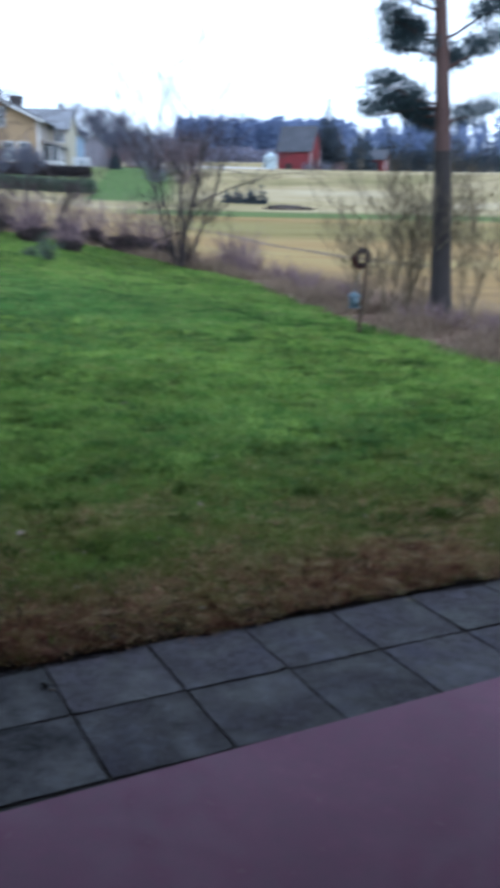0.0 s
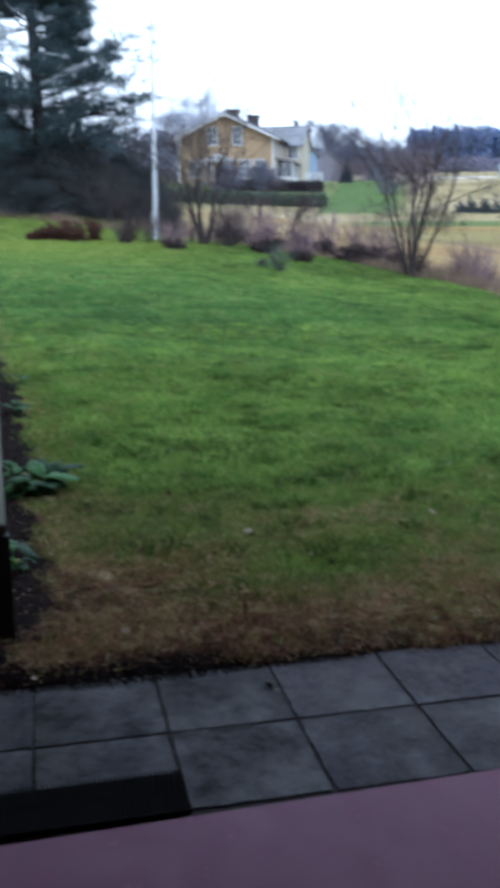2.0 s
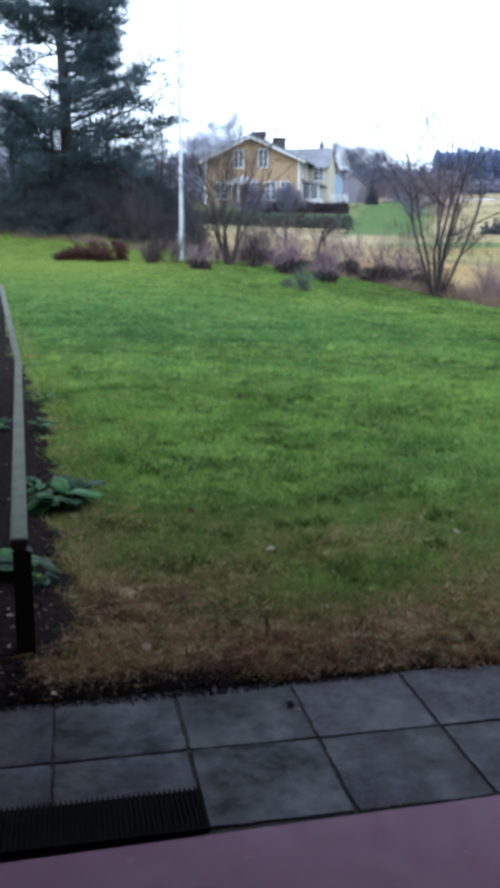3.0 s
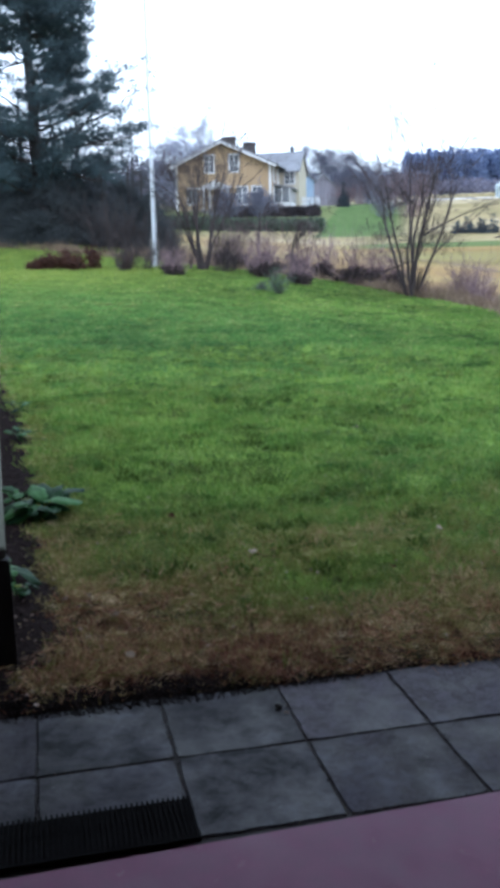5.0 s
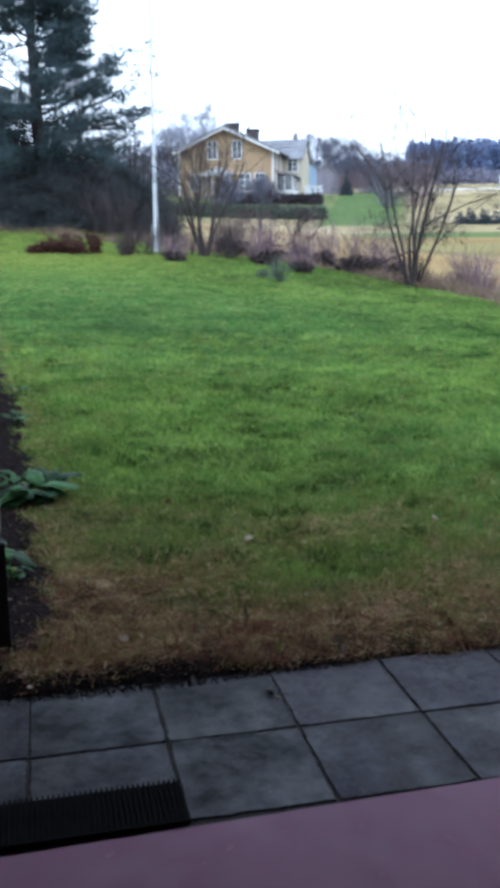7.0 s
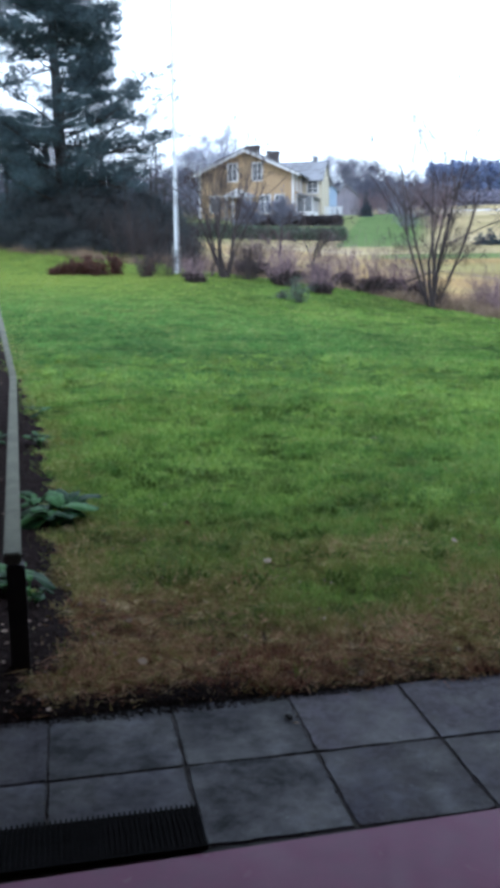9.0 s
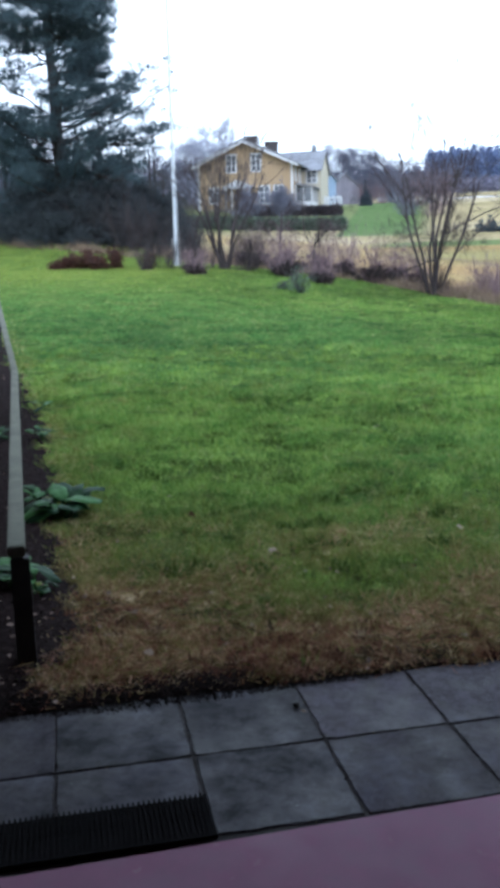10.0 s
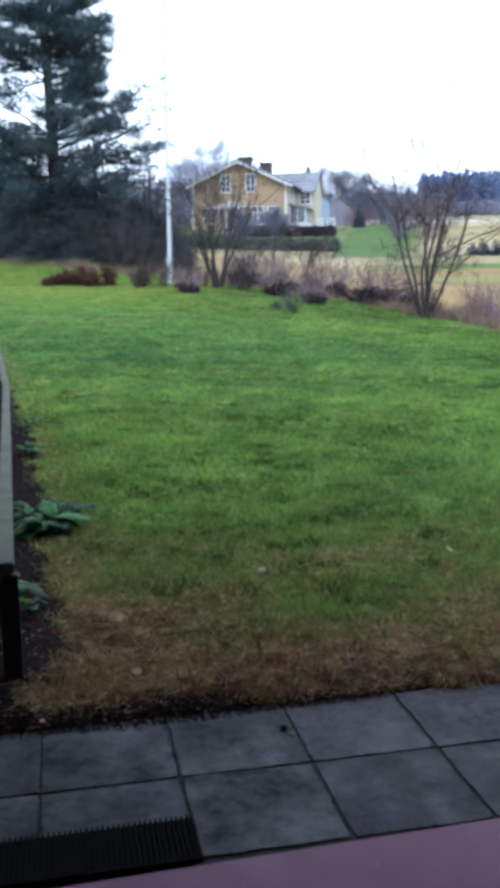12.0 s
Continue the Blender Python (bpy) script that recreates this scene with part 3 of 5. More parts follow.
def build_ground():
    az = np.radians(np.unique(np.concatenate([np.linspace(-26, 36, 430), np.linspace(36, 334, 100)])))[:-1]
    rr = np.concatenate([[0.4, 0.9, 1.4, 1.9], 2.3 * 1.0205 ** np.arange(346)])
    rr = np.append(rr[rr < 2900], 3000)
    A, R = np.meshgrid(az, rr)
    x, y = -np.sin(A) * R, np.cos(A) * R
    off, bed, far = zones(x, y)
    z = turf(x, y) + 0.5 * np.sin(x * 0.07 + 1) * np.sin(y * 0.045) * sstep(120, 260, R)
    z = z - 0.14 * sstep(0.015, -0.015, off) * (R < 40)
    lawn = sstep(-0.10, 0.10, far) * sstep(-0.15, 0.15, bed)
    worn = worn_at(x, y)
    soil = np.maximum(sstep(0.12, -0.12, bed) * (far > 0), sstep(band_at(x, y) + 0.06, band_at(x, y) - 0.04, off))
    dry = sstep(0.1, -0.15, far) * (1 - 0.55 * sstep(1.2, 4, -far) - 0.45 * sstep(4, 12, -far)) * (R < 60)
    left = sstep(-2.0, -5.0, x)
    moss = moss_at(x, y)
    green = np.maximum.reduce([sstep(73, 76, R) * (1 - sstep(82, 85, R)) * sstep(-9, -4, x) * 0.85,
                               np.where(x > -11.8, sstep(93, 95, R), 0.75 * sstep(103, 105, R)) * left * (1 - sstep(135, 150, R)) * 0.9,
                               0.35 * sstep(48, 56, R) * (1 - sstep(66, 74, R)) * sstep(-6, 0, x)])
    pale = np.maximum(sstep(80, 86, R), 0.3 * sstep(-4, -9, x))
    n, k = A.shape
    V = np.stack([x, y, z], -1).reshape(-1, 3)
    V = np.vstack([V, [[0, 0, -0.14]]])
    i, j = np.meshgrid(np.arange(n - 1), np.arange(k), indexing="ij")
    a, b = i * k + j, i * k + (j + 1) % k
    T = np.concatenate([np.stack([a, a + k, b], -1).reshape(-1, 3), np.stack([b, a + k, b + k], -1).reshape(-1, 3)])
    c = np.arange(k)
    T = np.vstack([T, np.stack([np.full(k, n * k), c, (c + 1) % k], -1)])[:, ::-1]
    T = T[:, ::-1]
    me = tri_mesh("ground", V, T, True)
    for key, val in (("lawn", lawn), ("worn", 0.8 * worn * sstep(-0.3, 0.1, far)), ("soil", soil), ("dry", dry), ("green", green), ("pale", pale), ("moss", moss)):
        at = me.attributes.new(key, "FLOAT", "POINT")
        at.data.foreach_set("value", np.append(val.ravel(), 0).astype(np.float32))
    return thing("ground", me, "ground", "wet winter lawn and stubble fields rising to low hills", "ground", kind="structure")


ground = build_ground()


# ---------------------------------------------------------------- house side: step, wall, paving
def build_step():
    ob = thing("doorstep", cube(-2.9, 9.0, -4.15, 0.0, -0.2, 0.008, bev=0.006), "step", "mauve painted concrete terrace before the house", "terrace", kind="structure")
    ob.matrix_basis = PAVE @ pose(0.55, -0.503, 0, 0, 0, 2.0)
    wall = thing("wall_house", cube(-10, 14, -5.1, -4.7, -0.2, 6.0), "plaster", "house wall behind the view, dark red to bounce little light", "wall", kind="structure")
    wall.matrix_basis = PAVE
    # Added wall out of view, cuts skylight from the left.
    wing = thing("shade_wall_left", cube(-2.5, -2.03, -4.69, 0.56, -0.2, 5.5), "plaster", "unseen dark wall added to shade the terrace from the left", "wall", kind="structure")
    wing.matrix_basis = PAVE
    # unseen canopy, added as shade; reaches further out on the left than along the open side
    edge = [(-2.02, -4.69), (10.5, -4.69), (10.5, -0.3), (2.4, 0.25), (0.3, 0.85), (-1.2, 1.0), (-2.02, 0.56)]
    bm = bmesh.new()
    low, top = [[bm.verts.new((x, y, z)) for x, y in edge] for z in (3.1, 3.3)]
    bm.faces.new(low)
    bm.faces.new(top)
    for i in range(len(edge)):
        bm.faces.new((low[i], low[(i + 1) % len(edge)], top[(i + 1) % len(edge)], top[i]))
    bmesh.ops.recalc_face_normals(bm, faces=bm.faces)
    # Second added wall out of view, dims the bed and left lawn.
    garden = thing("shade_wall_bed", cube(-0.45, 0.0, 0.0, 9.6, -0.2, 5.5), "plaster", "unseen dark wall added to shade the bed and the left lawn", "wall", kind="structure")
    garden.matrix_basis = pose(-2.45, 3.12, 0, 0, 0, 27.6)
    roof = thing("canopy", bm, "plaster", "unseen slab added to shade the terrace and paving", "canopy", kind="structure")
    roof.matrix_basis = PAVE


build_step()
pavement = thing("pavement", cube(-2.34, 12, -0.66, 0.5, -0.16, -0.0055), "joint", "damp grey concrete slab path along the terrace", "path", kind="structure")
pavement.matrix_basis = PAVE


def slab_meshes():
    rng = np.random.default_rng(5)
    out = []
    for _ in range(4):
        side = np.linspace(-0.246, 0.246, 9)[:-1]
        rim = [(s, -0.246) for s in side] + [(0.246, s) for s in side] + [(-s, 0.246) for s in side] + [(-0.246, -s) for s in side]
        rim = np.array(rim) + rng.normal(size=(32, 2)) * 0.0022
        rim[::8] *= 1 - rng.uniform(0.006, 0.03, (4, 1))
        bm = bmesh.new()
        rings = [[bm.verts.new((x * k, y * k, z)) for x, y in rim] for k, z in ((1.0, -0.045), (1.0, -0.004), (0.988, 0.0))]
        for a, b in zip(rings, rings[1:]):
            for i in range(32):
                bm.faces.new((a[i], a[(i + 1) % 32], b[(i + 1) % 32], b[i]))
        bm.faces.new(rings[2])
        me = bm_mesh("paving_slab", bm)
        me.materials.append(M["slab"])
        out.append(me)
    return out


def build_slabs():
    rng, meshes = np.random.default_rng(8), slab_meshes()
    for row in range(2):
        for col in range(-4, 16):
            s = new("paving_slab", meshes[rng.integers(0, 4)])
            s.parent = pavement
            s.color[3] = (0.85 if col < 0 else 0.25) * rng.uniform(0.75, 1.15)   # extra darkening, strongest on the left columns
            s.matrix_basis = pose((col + 0.5) * SLAB, (row - 0.5) * SLAB, rng.normal() * 0.0012, rng.normal() * 0.14, rng.normal() * 0.14, rng.normal() * 0.2 + 90 * rng.integers(0, 4))


def build_mat():
    """Ribbed rubber scraper mat, pushed against the terrace."""
    mat = thing("doormat", None, None, "black ribbed rubber scraper mat lying on the slabs", "doormat")
    mat.matrix_basis = PAVE @ pose(-1.047, -0.401, 0.003, 0, 0, 0.4) @ Matrix.Diagonal((1, 1.09, 1, 1))
    bm = bmesh.new()
    for a in ((-0.55, 0.55, -0.115, -0.105), (-0.55, -0.54, -0.105, 0.105), (0.54, 0.55, -0.105, 0.105)):
        box(bm, *a, 0.0, 0.015)
    part("rim", bm, "rubber", mat)
    part("backing", cube(-0.54, 0.54, -0.105, 0.105, 0.0, 0.005), "rubber", mat)
    rib = cube(-0.0034, 0.0034, -0.104, 0.110, 0.004, 0.0145)
    me = bm_mesh("rib", rib)
    me.materials.append(M["rubber"])
    k = 62
    for i in range(k):
        o = new("rib", me)
        o.parent = mat
        o.matrix_basis = pose(-0.532 + 1.064 * i / (k - 1), 0, 0)


build_mat()


# ---------------------------------------------------------------- bed, rail and bergenias
def build_rail():
    fence = thing("garden_rail", None, None, "low rail of grey weathered wood on tarred posts", "fence")
    fence.location = (-1.78, 3.80, 0)
    o = np.array([-1.78, 3.80, 0.0])
    nodes = [np.array([-1.78, 3.78, 0.56]), np.array([-4.81, 9.93, 0.62]), np.array([-7.75, 15.3, 1.33])]
    for k, (a, b) in enumerate(zip(nodes, nodes[1:])):
        d = b - a
        ln = float(np.linalg.norm(d))
        m = Matrix.Translation(a - o) @ Vector(d).to_track_quat("Y", "Z").to_matrix().to_4x4()
        part("rail", cube(-0.038, 0.038, -0.012 if k == 0 else 0.0, ln, -0.026, 0.026, bev=0.007), "rail_wood", fence, at=m)
    for k, a in enumerate(nodes):
        g = gz(a[0], a[1])
        w = 0.041
        part("post", cube(-w, w, -w, w, -0.25, a[2] - 0.032 - g, bev=0.006), "tarred", fence,
             "black tarred post", pose(a[0] - o[0], a[1] - o[1] + (0.026 if k == 0 else 0), g, 0, 0, 26))


build_rail()


def leaf_mesh(rng, length, width, curl):
    """A broad spoon-shaped leaf with a sunken rib and a waved rim."""
    bm = bmesh.new()
    rows, cols = 9, 7
    grid, ph = [], rng.uniform(0, 6)
    for i in range(rows):
        t = i / (rows - 1)
        w = width * (math.sin(math.pi * min(0.985, 0.07 + t * 0.93)) ** 0.55) * (0.72 + 0.4 * t)
        line = []
        for j in range(cols):
            q = j / (cols - 1) * 2 - 1
            wave = 0.055 * length * q * q * math.sin(t * 9 + ph + (2 if q > 0 else 0))
            line.append(bm.verts.new((q * w / 2, t * length * (1 - 0.12 * q * q), -curl * t * t * length + abs(q) * 0.13 * w - 0.12 * w * q ** 4 + wave + rng.normal() * 0.002)))
        grid.append(line)
    for i in range(rows - 1):
        for j in range(cols - 1):
            bm.faces.new((grid[i][j], grid[i][j + 1], grid[i + 1][j + 1], grid[i + 1][j]))
    for f in bm.faces:
        f.smooth = True
    return bm


def bergenia(x, y, radius, count, seed, yellow=1):
    rng = np.random.default_rng(seed)
    plant = thing("bergenia_plant", None, None, "low evergreen plant with broad leathery leaves in the bed", "plant", "bergenias in the bed")
    plant.location = (x, y, gz(x, y) + 0.02)
    for k in range(count):
        a = 360 * k / count + rng.normal() * 22
        tilt = rng.uniform(4, 62)
        ln = radius * rng.uniform(0.36, 0.60)
        bm = leaf_mesh(rng, ln, ln * rng.uniform(0.75, 1.0), rng.uniform(0.3, 0.8))
        st = rng.uniform(0.03, 0.1)
        bmesh.ops.transform(bm, matrix=pose(0, 0, st, tilt, 0, 0), verts=bm.verts)
        v = [bm.verts.new(c) for c in ((-0.006, 0, -0.02), (0.006, 0, -0.02), (0.006, 0.01, st), (-0.006, 0.01, st))]
        bm.faces.new(v)
        r = rng.uniform(0.0, 0.35) * radius
        part("leaf", bm, "yellow_leaf" if k < yellow else "bergenia", plant, "yellowing leaf" if k < yellow else "",
             pose(-math.sin(radians(a)) * r, math.cos(radians(a)) * r, rng.uniform(0, 0.03), 0, 0, a))


for b in ((-2.66, 6.25, 0.36, 30, 21, 2), (-2.32, 4.78, 0.27, 14, 22, 1), (-2.1, 4.62, 0.16, 6, 27, 1), (-4.05, 8.9, 0.2, 9, 23, 1), (-4.75, 10.4, 0.22, 9, 24, 1), (-4.5, 8.75, 0.28, 10, 25, 1), (-2.95, 6.5, 0.24, 9, 26, 1)):
    bergenia(*b)


def scatter_grass():
    """Blades over the lawn, denser where the camera stands near; longer dead tufts at the worn rim."""
    rng = np.random.default_rng(11)
    n = 720000
    az = np.radians(rng.uniform(-21, 31, n))
    r = 3.4 * np.exp(rng.uniform(0, 1, n) ** 1.15 * math.log(46 / 3.4))
    x, y = -np.sin(az) * r, np.cos(az) * r
    off, bed, far = zones(x, y)
    worn = worn_at(x, y)
    patch = np.array([noise.noise((a * 1.7, b * 1.7, 1.5)) for a, b in zip(x, y)])
    fleck = np.array([noise.noise((a * 4.2, b * 4.2, 5.5)) for a, b in zip(x, y)])
    keep = (fleck > rng.uniform(-0.95, -0.4, n)) & (off > band_at(x, y) * rng.uniform(0.0, 1.5, n) ** 0.6 - 0.02) & (bed > rng.normal(size=n) * 0.06) & (far > rng.normal(size=n) * 0.12) & (rng.uniform(size=n) < 0.97 - 0.1 * worn + 0.3 * patch)
    x, y, r, off, worn, patch = x[keep], y[keep], r[keep], off[keep], worn[keep], patch[keep]
    n = len(x)
    fleck = fleck[keep]
    tall = np.clip(0.8 + 0.7 * patch + 0.9 * fleck, 0.35, 1.9)
    P = np.stack([x, y, turf(x, y) + 0.001], -1)
    D = rng.normal(size=(n, 3)) * [0.75, 0.75, 0.2] + [0, 0, 0.8]
    D[:, 2] = np.abs(D[:, 2]) * (1 - 0.6 * worn)
    big = np.clip(r / 7, 0.8, 3.2)
    V, T = blades(P, D, rng.uniform(0.025, 0.062, n) * tall * np.clip(big, 0.9, 1.5), rng.uniform(0.004, 0.009, n) * big, rng)
    me = tri_mesh("lawn_grass", V, T)
    at = me.attributes.new("worn", "FLOAT", "POINT")
    at.data.foreach_set("value", np.repeat(worn, 3).astype(np.float32))
    at = me.attributes.new("moss", "FLOAT", "POINT")
    at.data.foreach_set("value", np.repeat(moss_at(x, y), 3).astype(np.float32))
    at = me.attributes.new("cool", "FLOAT", "POINT")
    at.data.foreach_set("value", np.repeat(cool_at(x, y), 3).astype(np.float32))
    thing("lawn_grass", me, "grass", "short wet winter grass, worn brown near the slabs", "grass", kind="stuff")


scatter_grass()


def scatter_litter():
    rng = np.random.default_rng(13)
    n = 2600
    az = np.radians(rng.uniform(-20, 31, n))
    r = 3.7 * np.exp(rng.uniform(0, 1, n) ** 1.2 * math.log(4.5))
    x, y = -np.sin(az) * r, np.cos(az) * r
    off, bed, far = zones(x, y)
    k = (off > 0.0) & (far > 0) & (((bed < 0.15) & (rng.uniform(size=n) < 0.33)) | (rng.uniform(size=n) < 0.10))
    x, y = x[k], y[k]
    P = np.stack([x, y, turf(x, y) + rng.uniform(0.008, 0.03, len(x))], -1)
    D = rng.normal(size=(len(x), 3)) * [1, 1, 0.25]
    V1, T1 = leaflets(P, D, rng.uniform(0.014, 0.042, len(x)), rng)
    thing("leaf_litter", tri_mesh("leaf_litter", V1, T1), "litter", "fallen brown and pale leaves on grass and soil", "leaves", kind="stuff")
    m = 26000
    s = rng.uniform(0, 1, m) ** 2.2 * 8.5 - 2.3
    p = np.abs(rng.normal(size=m)) * 0.09 - 0.03 + 0.05 * np.array([noise.noise((a * 2.3, 0, 4)) for a in s]) + 0.01 - 0.07 * sstep(0.6, -0.6, s) * rng.uniform(0, 1, m)
    x, y = P0[0] + U[0] * s + N[0] * (p + SLAB), P0[1] + U[1] * s + N[1] * (p + SLAB)
    xb, yb = rng.uniform(-9, -1.6, m), rng.uniform(3.4, 17, m)
    o2, b2, f2 = zones(xb, yb)
    kb = (b2 < 0.05) & (b2 > -1.8) & (o2 > 0)
    x, y = np.append(x, xb[kb]), np.append(y, yb[kb])
    z = turf(x, y) + 0.003
    z[:m] = np.where(p < 0.01, 0.003, z[:m])
    c = np.stack([x, y, z], -1)
    size = rng.uniform(0.0015, 0.009, len(x)) * np.where(np.arange(len(x)) < m, 0.65, 1.4)
    tet = np.array([[1, 0, -0.5], [-0.5, 0.87, -0.5], [-0.5, -0.87, -0.5], [0, 0, 0.9]])
    V = (c[:, None] + (tet[None] + rng.normal(size=(len(x), 4, 3)) * 0.25) * size[:, None, None]).reshape(-1, 3)
    f = np.array([[0, 1, 3], [1, 2, 3], [2, 0, 3]])
    T = (np.arange(len(x))[:, None, None] * 4 + f[None]).reshape(-1, 3)
    thing("soil_crumbs", tri_mesh("soil_crumbs", V, T), "clod", "dark crumbled soil along the slabs and in the bed", "soil", kind="stuff")


scatter_litter()


def joint_dirt():
    """Earth and scraps of moss that fill the joints of the paving and lap over the slabs' rims."""
    rng = np.random.default_rng(19)
    for name, n, material, wide, label in (("joint_earth", 13000, "clod", 0.006, "dark earth washed into the joints of the paving"), ("joint_moss", 700, "moss", 0.006, "scraps of olive moss and straw in the joints of the paving")):
        s, q = rng.uniform(-1.7, 4.5, n), rng.uniform(-0.5, 0.5, n)
        kind = rng.integers(0, 3, n)
        patch = np.array([noise.noise((a * 3.1, b * 3.1, 6.5)) for a, b in zip(s, q)])
        a = np.where(kind < 2, s, np.round(s / SLAB) * SLAB + rng.normal(size=n) * wide)
        b = np.where(kind == 0, rng.normal(size=n) * wide, np.where(kind == 1, -0.503 + np.abs(rng.normal(size=n)) * wide * 1.3, q))
        keep = patch > rng.uniform(-0.7, 0.25, n)
        a, b = a[keep], b[keep]
        c = np.stack([P0[0] + U[0] * a + N[0] * b, P0[1] + U[1] * a + N[1] * b, np.full(len(a), 0.001)], -1)
        size = rng.uniform(0.0012, 0.0042, len(a))
        tet = np.array([[1, 0, -0.4], [-0.5, 0.87, -0.4], [-0.5, -0.87, -0.4], [0, 0, 0.5]])
        V = (c[:, None] + (tet[None] + rng.normal(size=(len(a), 4, 3)) * 0.2) * size[:, None, None]).reshape(-1, 3)
        T = (np.arange(len(a))[:, None, None] * 4 + np.array([[0, 1, 3], [1, 2, 3], [2, 0, 3]])[None]).reshape(-1, 3)
        thing(name, tri_mesh(name, V, T), material, label, "soil" if material == "clod" else "moss", kind="stuff")


joint_dirt()


def tussocks():
    """Leaning tussocks over the lawn: dead and wet brown by the slabs, then sallow, then green."""
    rng = np.random.default_rng(16)
    n = 15000
    az = np.radians(rng.uniform(-21, 31, n))
    r = 3.5 * np.exp(rng.uniform(0, 1, n) ** 1.15 * math.log(17 / 3.5))
    x, y = -np.sin(az) * r, np.cos(az) * r
    off, bed, far = zones(x, y)
    patch = np.array([noise.noise((a * 1.3, b * 1.3, 8.5)) for a, b in zip(x, y)])
    k = (off > band_at(x, y) * 0.7) & (bed > 0.03) & (far > 0.1) & (patch > rng.uniform(-0.9, 0.35, n))
    x, y, r, patch = x[k], y[k], r[k], patch[k]
    worn = worn_at(x, y)
    tone = np.clip(0.86 - 0.72 * worn + rng.normal(size=len(x)) * (0.07 + 0.12 * worn) + 0.30 * patch, 0.02, 0.98)
    per = 18
    n = len(x) * per
    big = np.repeat(np.clip(r / 7, 0.75, 2.0), per)
    size = np.repeat(rng.uniform(0.02, 0.065, len(x)), per) * big ** 0.5
    P = np.repeat(np.stack([x, y, turf(x, y)], -1), per, 0) + rng.normal(size=(n, 3)) * [1, 1, 0] * size[:, None]
    lean = rng.normal(size=(len(x), 3)) * [0.8, 0.8, 0.1] + [0, 0, 0.55]
    V, T = blades(P, np.repeat(lean, per, 0) + rng.normal(size=(n, 3)) * [0.5, 0.5, 0.25], rng.uniform(0.04, 0.115, n) * big ** 0.3, rng.uniform(0.005, 0.010, n) * big, rng)
    V[:, 2] = np.maximum(V[:, 2], np.repeat(P[:, 2], 3) + 0.004)
    me = tri_mesh("lawn_tussocks", V, T)
    at = me.attributes.new("tone", "FLOAT", "POINT")
    at.data.foreach_set("value", np.repeat(tone, per * 3).astype(np.float32))
    thing("lawn_tussocks", me, "straw", "leaning grass tussocks, straw-brown by the slabs and greener beyond", "grass", kind="stuff")


tussocks()


def loose_straw():
    """Dead straws and torn blades that lie about on the worn turf; near-black ones stand for shaded gaps."""
    rng = np.random.default_rng(23)
    n = 26000
    az = np.radians(rng.uniform(-21, 31, n))
    r = 3.5 * np.exp(rng.uniform(0, 1, n) ** 1.3 * math.log(10 / 3.5))
    x, y = -np.sin(az) * r, np.cos(az) * r
    off, bed, far = zones(x, y)
    patch = np.array([noise.noise((a * 2.1, b * 2.1, 4.5)) for a, b in zip(x, y)])
    k = (off > 0.12) & (bed > -0.05) & (far > 0.2) & (worn_at(x, y) + 0.7 * patch > rng.uniform(0.35, 1.25, n))
    x, y = x[k], y[k]
    n = len(x)
    P = np.stack([x, y, turf(x, y) + rng.uniform(0.012, 0.045, n)], -1)
    D = rng.normal(size=(n, 3)) * [1, 1, 0.22]
    V, T = blades(P, D, rng.uniform(0.04, 0.13, n), rng.uniform(0.004, 0.008, n), rng)
    me = tri_mesh("loose_straw", V, T)
    at = me.attributes.new("tone", "FLOAT", "POINT")
    at.data.foreach_set("value", np.repeat(rng.choice([0.02, 0.12, 0.31, 0.36, 0.55], n, p=[0.14, 0.14, 0.28, 0.26, 0.18]), 3).astype(np.float32))
    thing("loose_straw", me, "straw", "dead straws and wet brown blades lying on worn turf", "straw", kind="stuff")


loose_straw()


def grass_tufts():
    """Darker, longer tufts and hollows here and there on the lawn."""
    rng = np.random.default_rng(17)
    spots = [(-0.84, 6.85), (0.31, 8.05), (-0.17, 9.25), (-5.42, 13.1), (0.62, 7.6), (1.2, 9.9), (0.55, 11.6), (-1.9, 7.9), (-0.3, 13.5), (2.1, 12.2)]
    for _ in range(110):
        a, r = radians(rng.uniform(-19, 28)), 5.2 * math.exp(rng.uniform(0, 1) * 1.15)
        q = (-math.sin(a) * r, math.cos(a) * r)
        if zones(np.array(q[0]), np.array(q[1]))[1] > 0.5 and zones(np.array(q[0]), np.array(q[1]))[2] > 0.5:
            spots.append(q)
    C, R = [], []
    for x, y in spots:
        for _ in range(rng.integers(2, 5)):
            a, b = x + rng.normal() * 0.09, y + rng.normal() * 0.06
            C.append((a, b, gz(a, b) + 0.03))
            R.append((0.11, 0.08, 0.03))
    V, T = puffs(C, R, len(C) * 36, 0.055, 0.012, rng, 0.9)
    thing("grass_tufts", tri_mesh("grass_tufts", V, T), "tuft", "dark tufts of moss and longer grass in the lawn", "grass", kind="stuff")


grass_tufts()
mb = bmesh.new()
bmesh.ops.create_icosphere(mb, subdivisions=2, radius=0.02)
for v in mb.verts:
    v.co = v.co * (1 + 0.3 * noise.noise(v.co * 60)) * 0.9
    v.co.z *= 0.6
pebble = thing("pebble", mb, "tarred", "small dark pebble lying on a paving slab", "stone")
pebble.location = (-0.52, 3.63, 0.012)


def fallen_leaf(x, y, z, size, seed, material, label):
    """One curled leaf, large enough to be told apart on the turf or the slabs."""
    rng = np.random.default_rng(seed)
    V, T = leaflets(np.zeros((1, 3)), rng.normal(size=(1, 3)) * [1, 1, 0.15], np.array([size]), rng)
    leaf = thing("fallen_leaf", tri_mesh("fallen_leaf", V, T), material, label, "leaf", "fallen leaves on the lawn")
    leaf.location = (x, y, z)


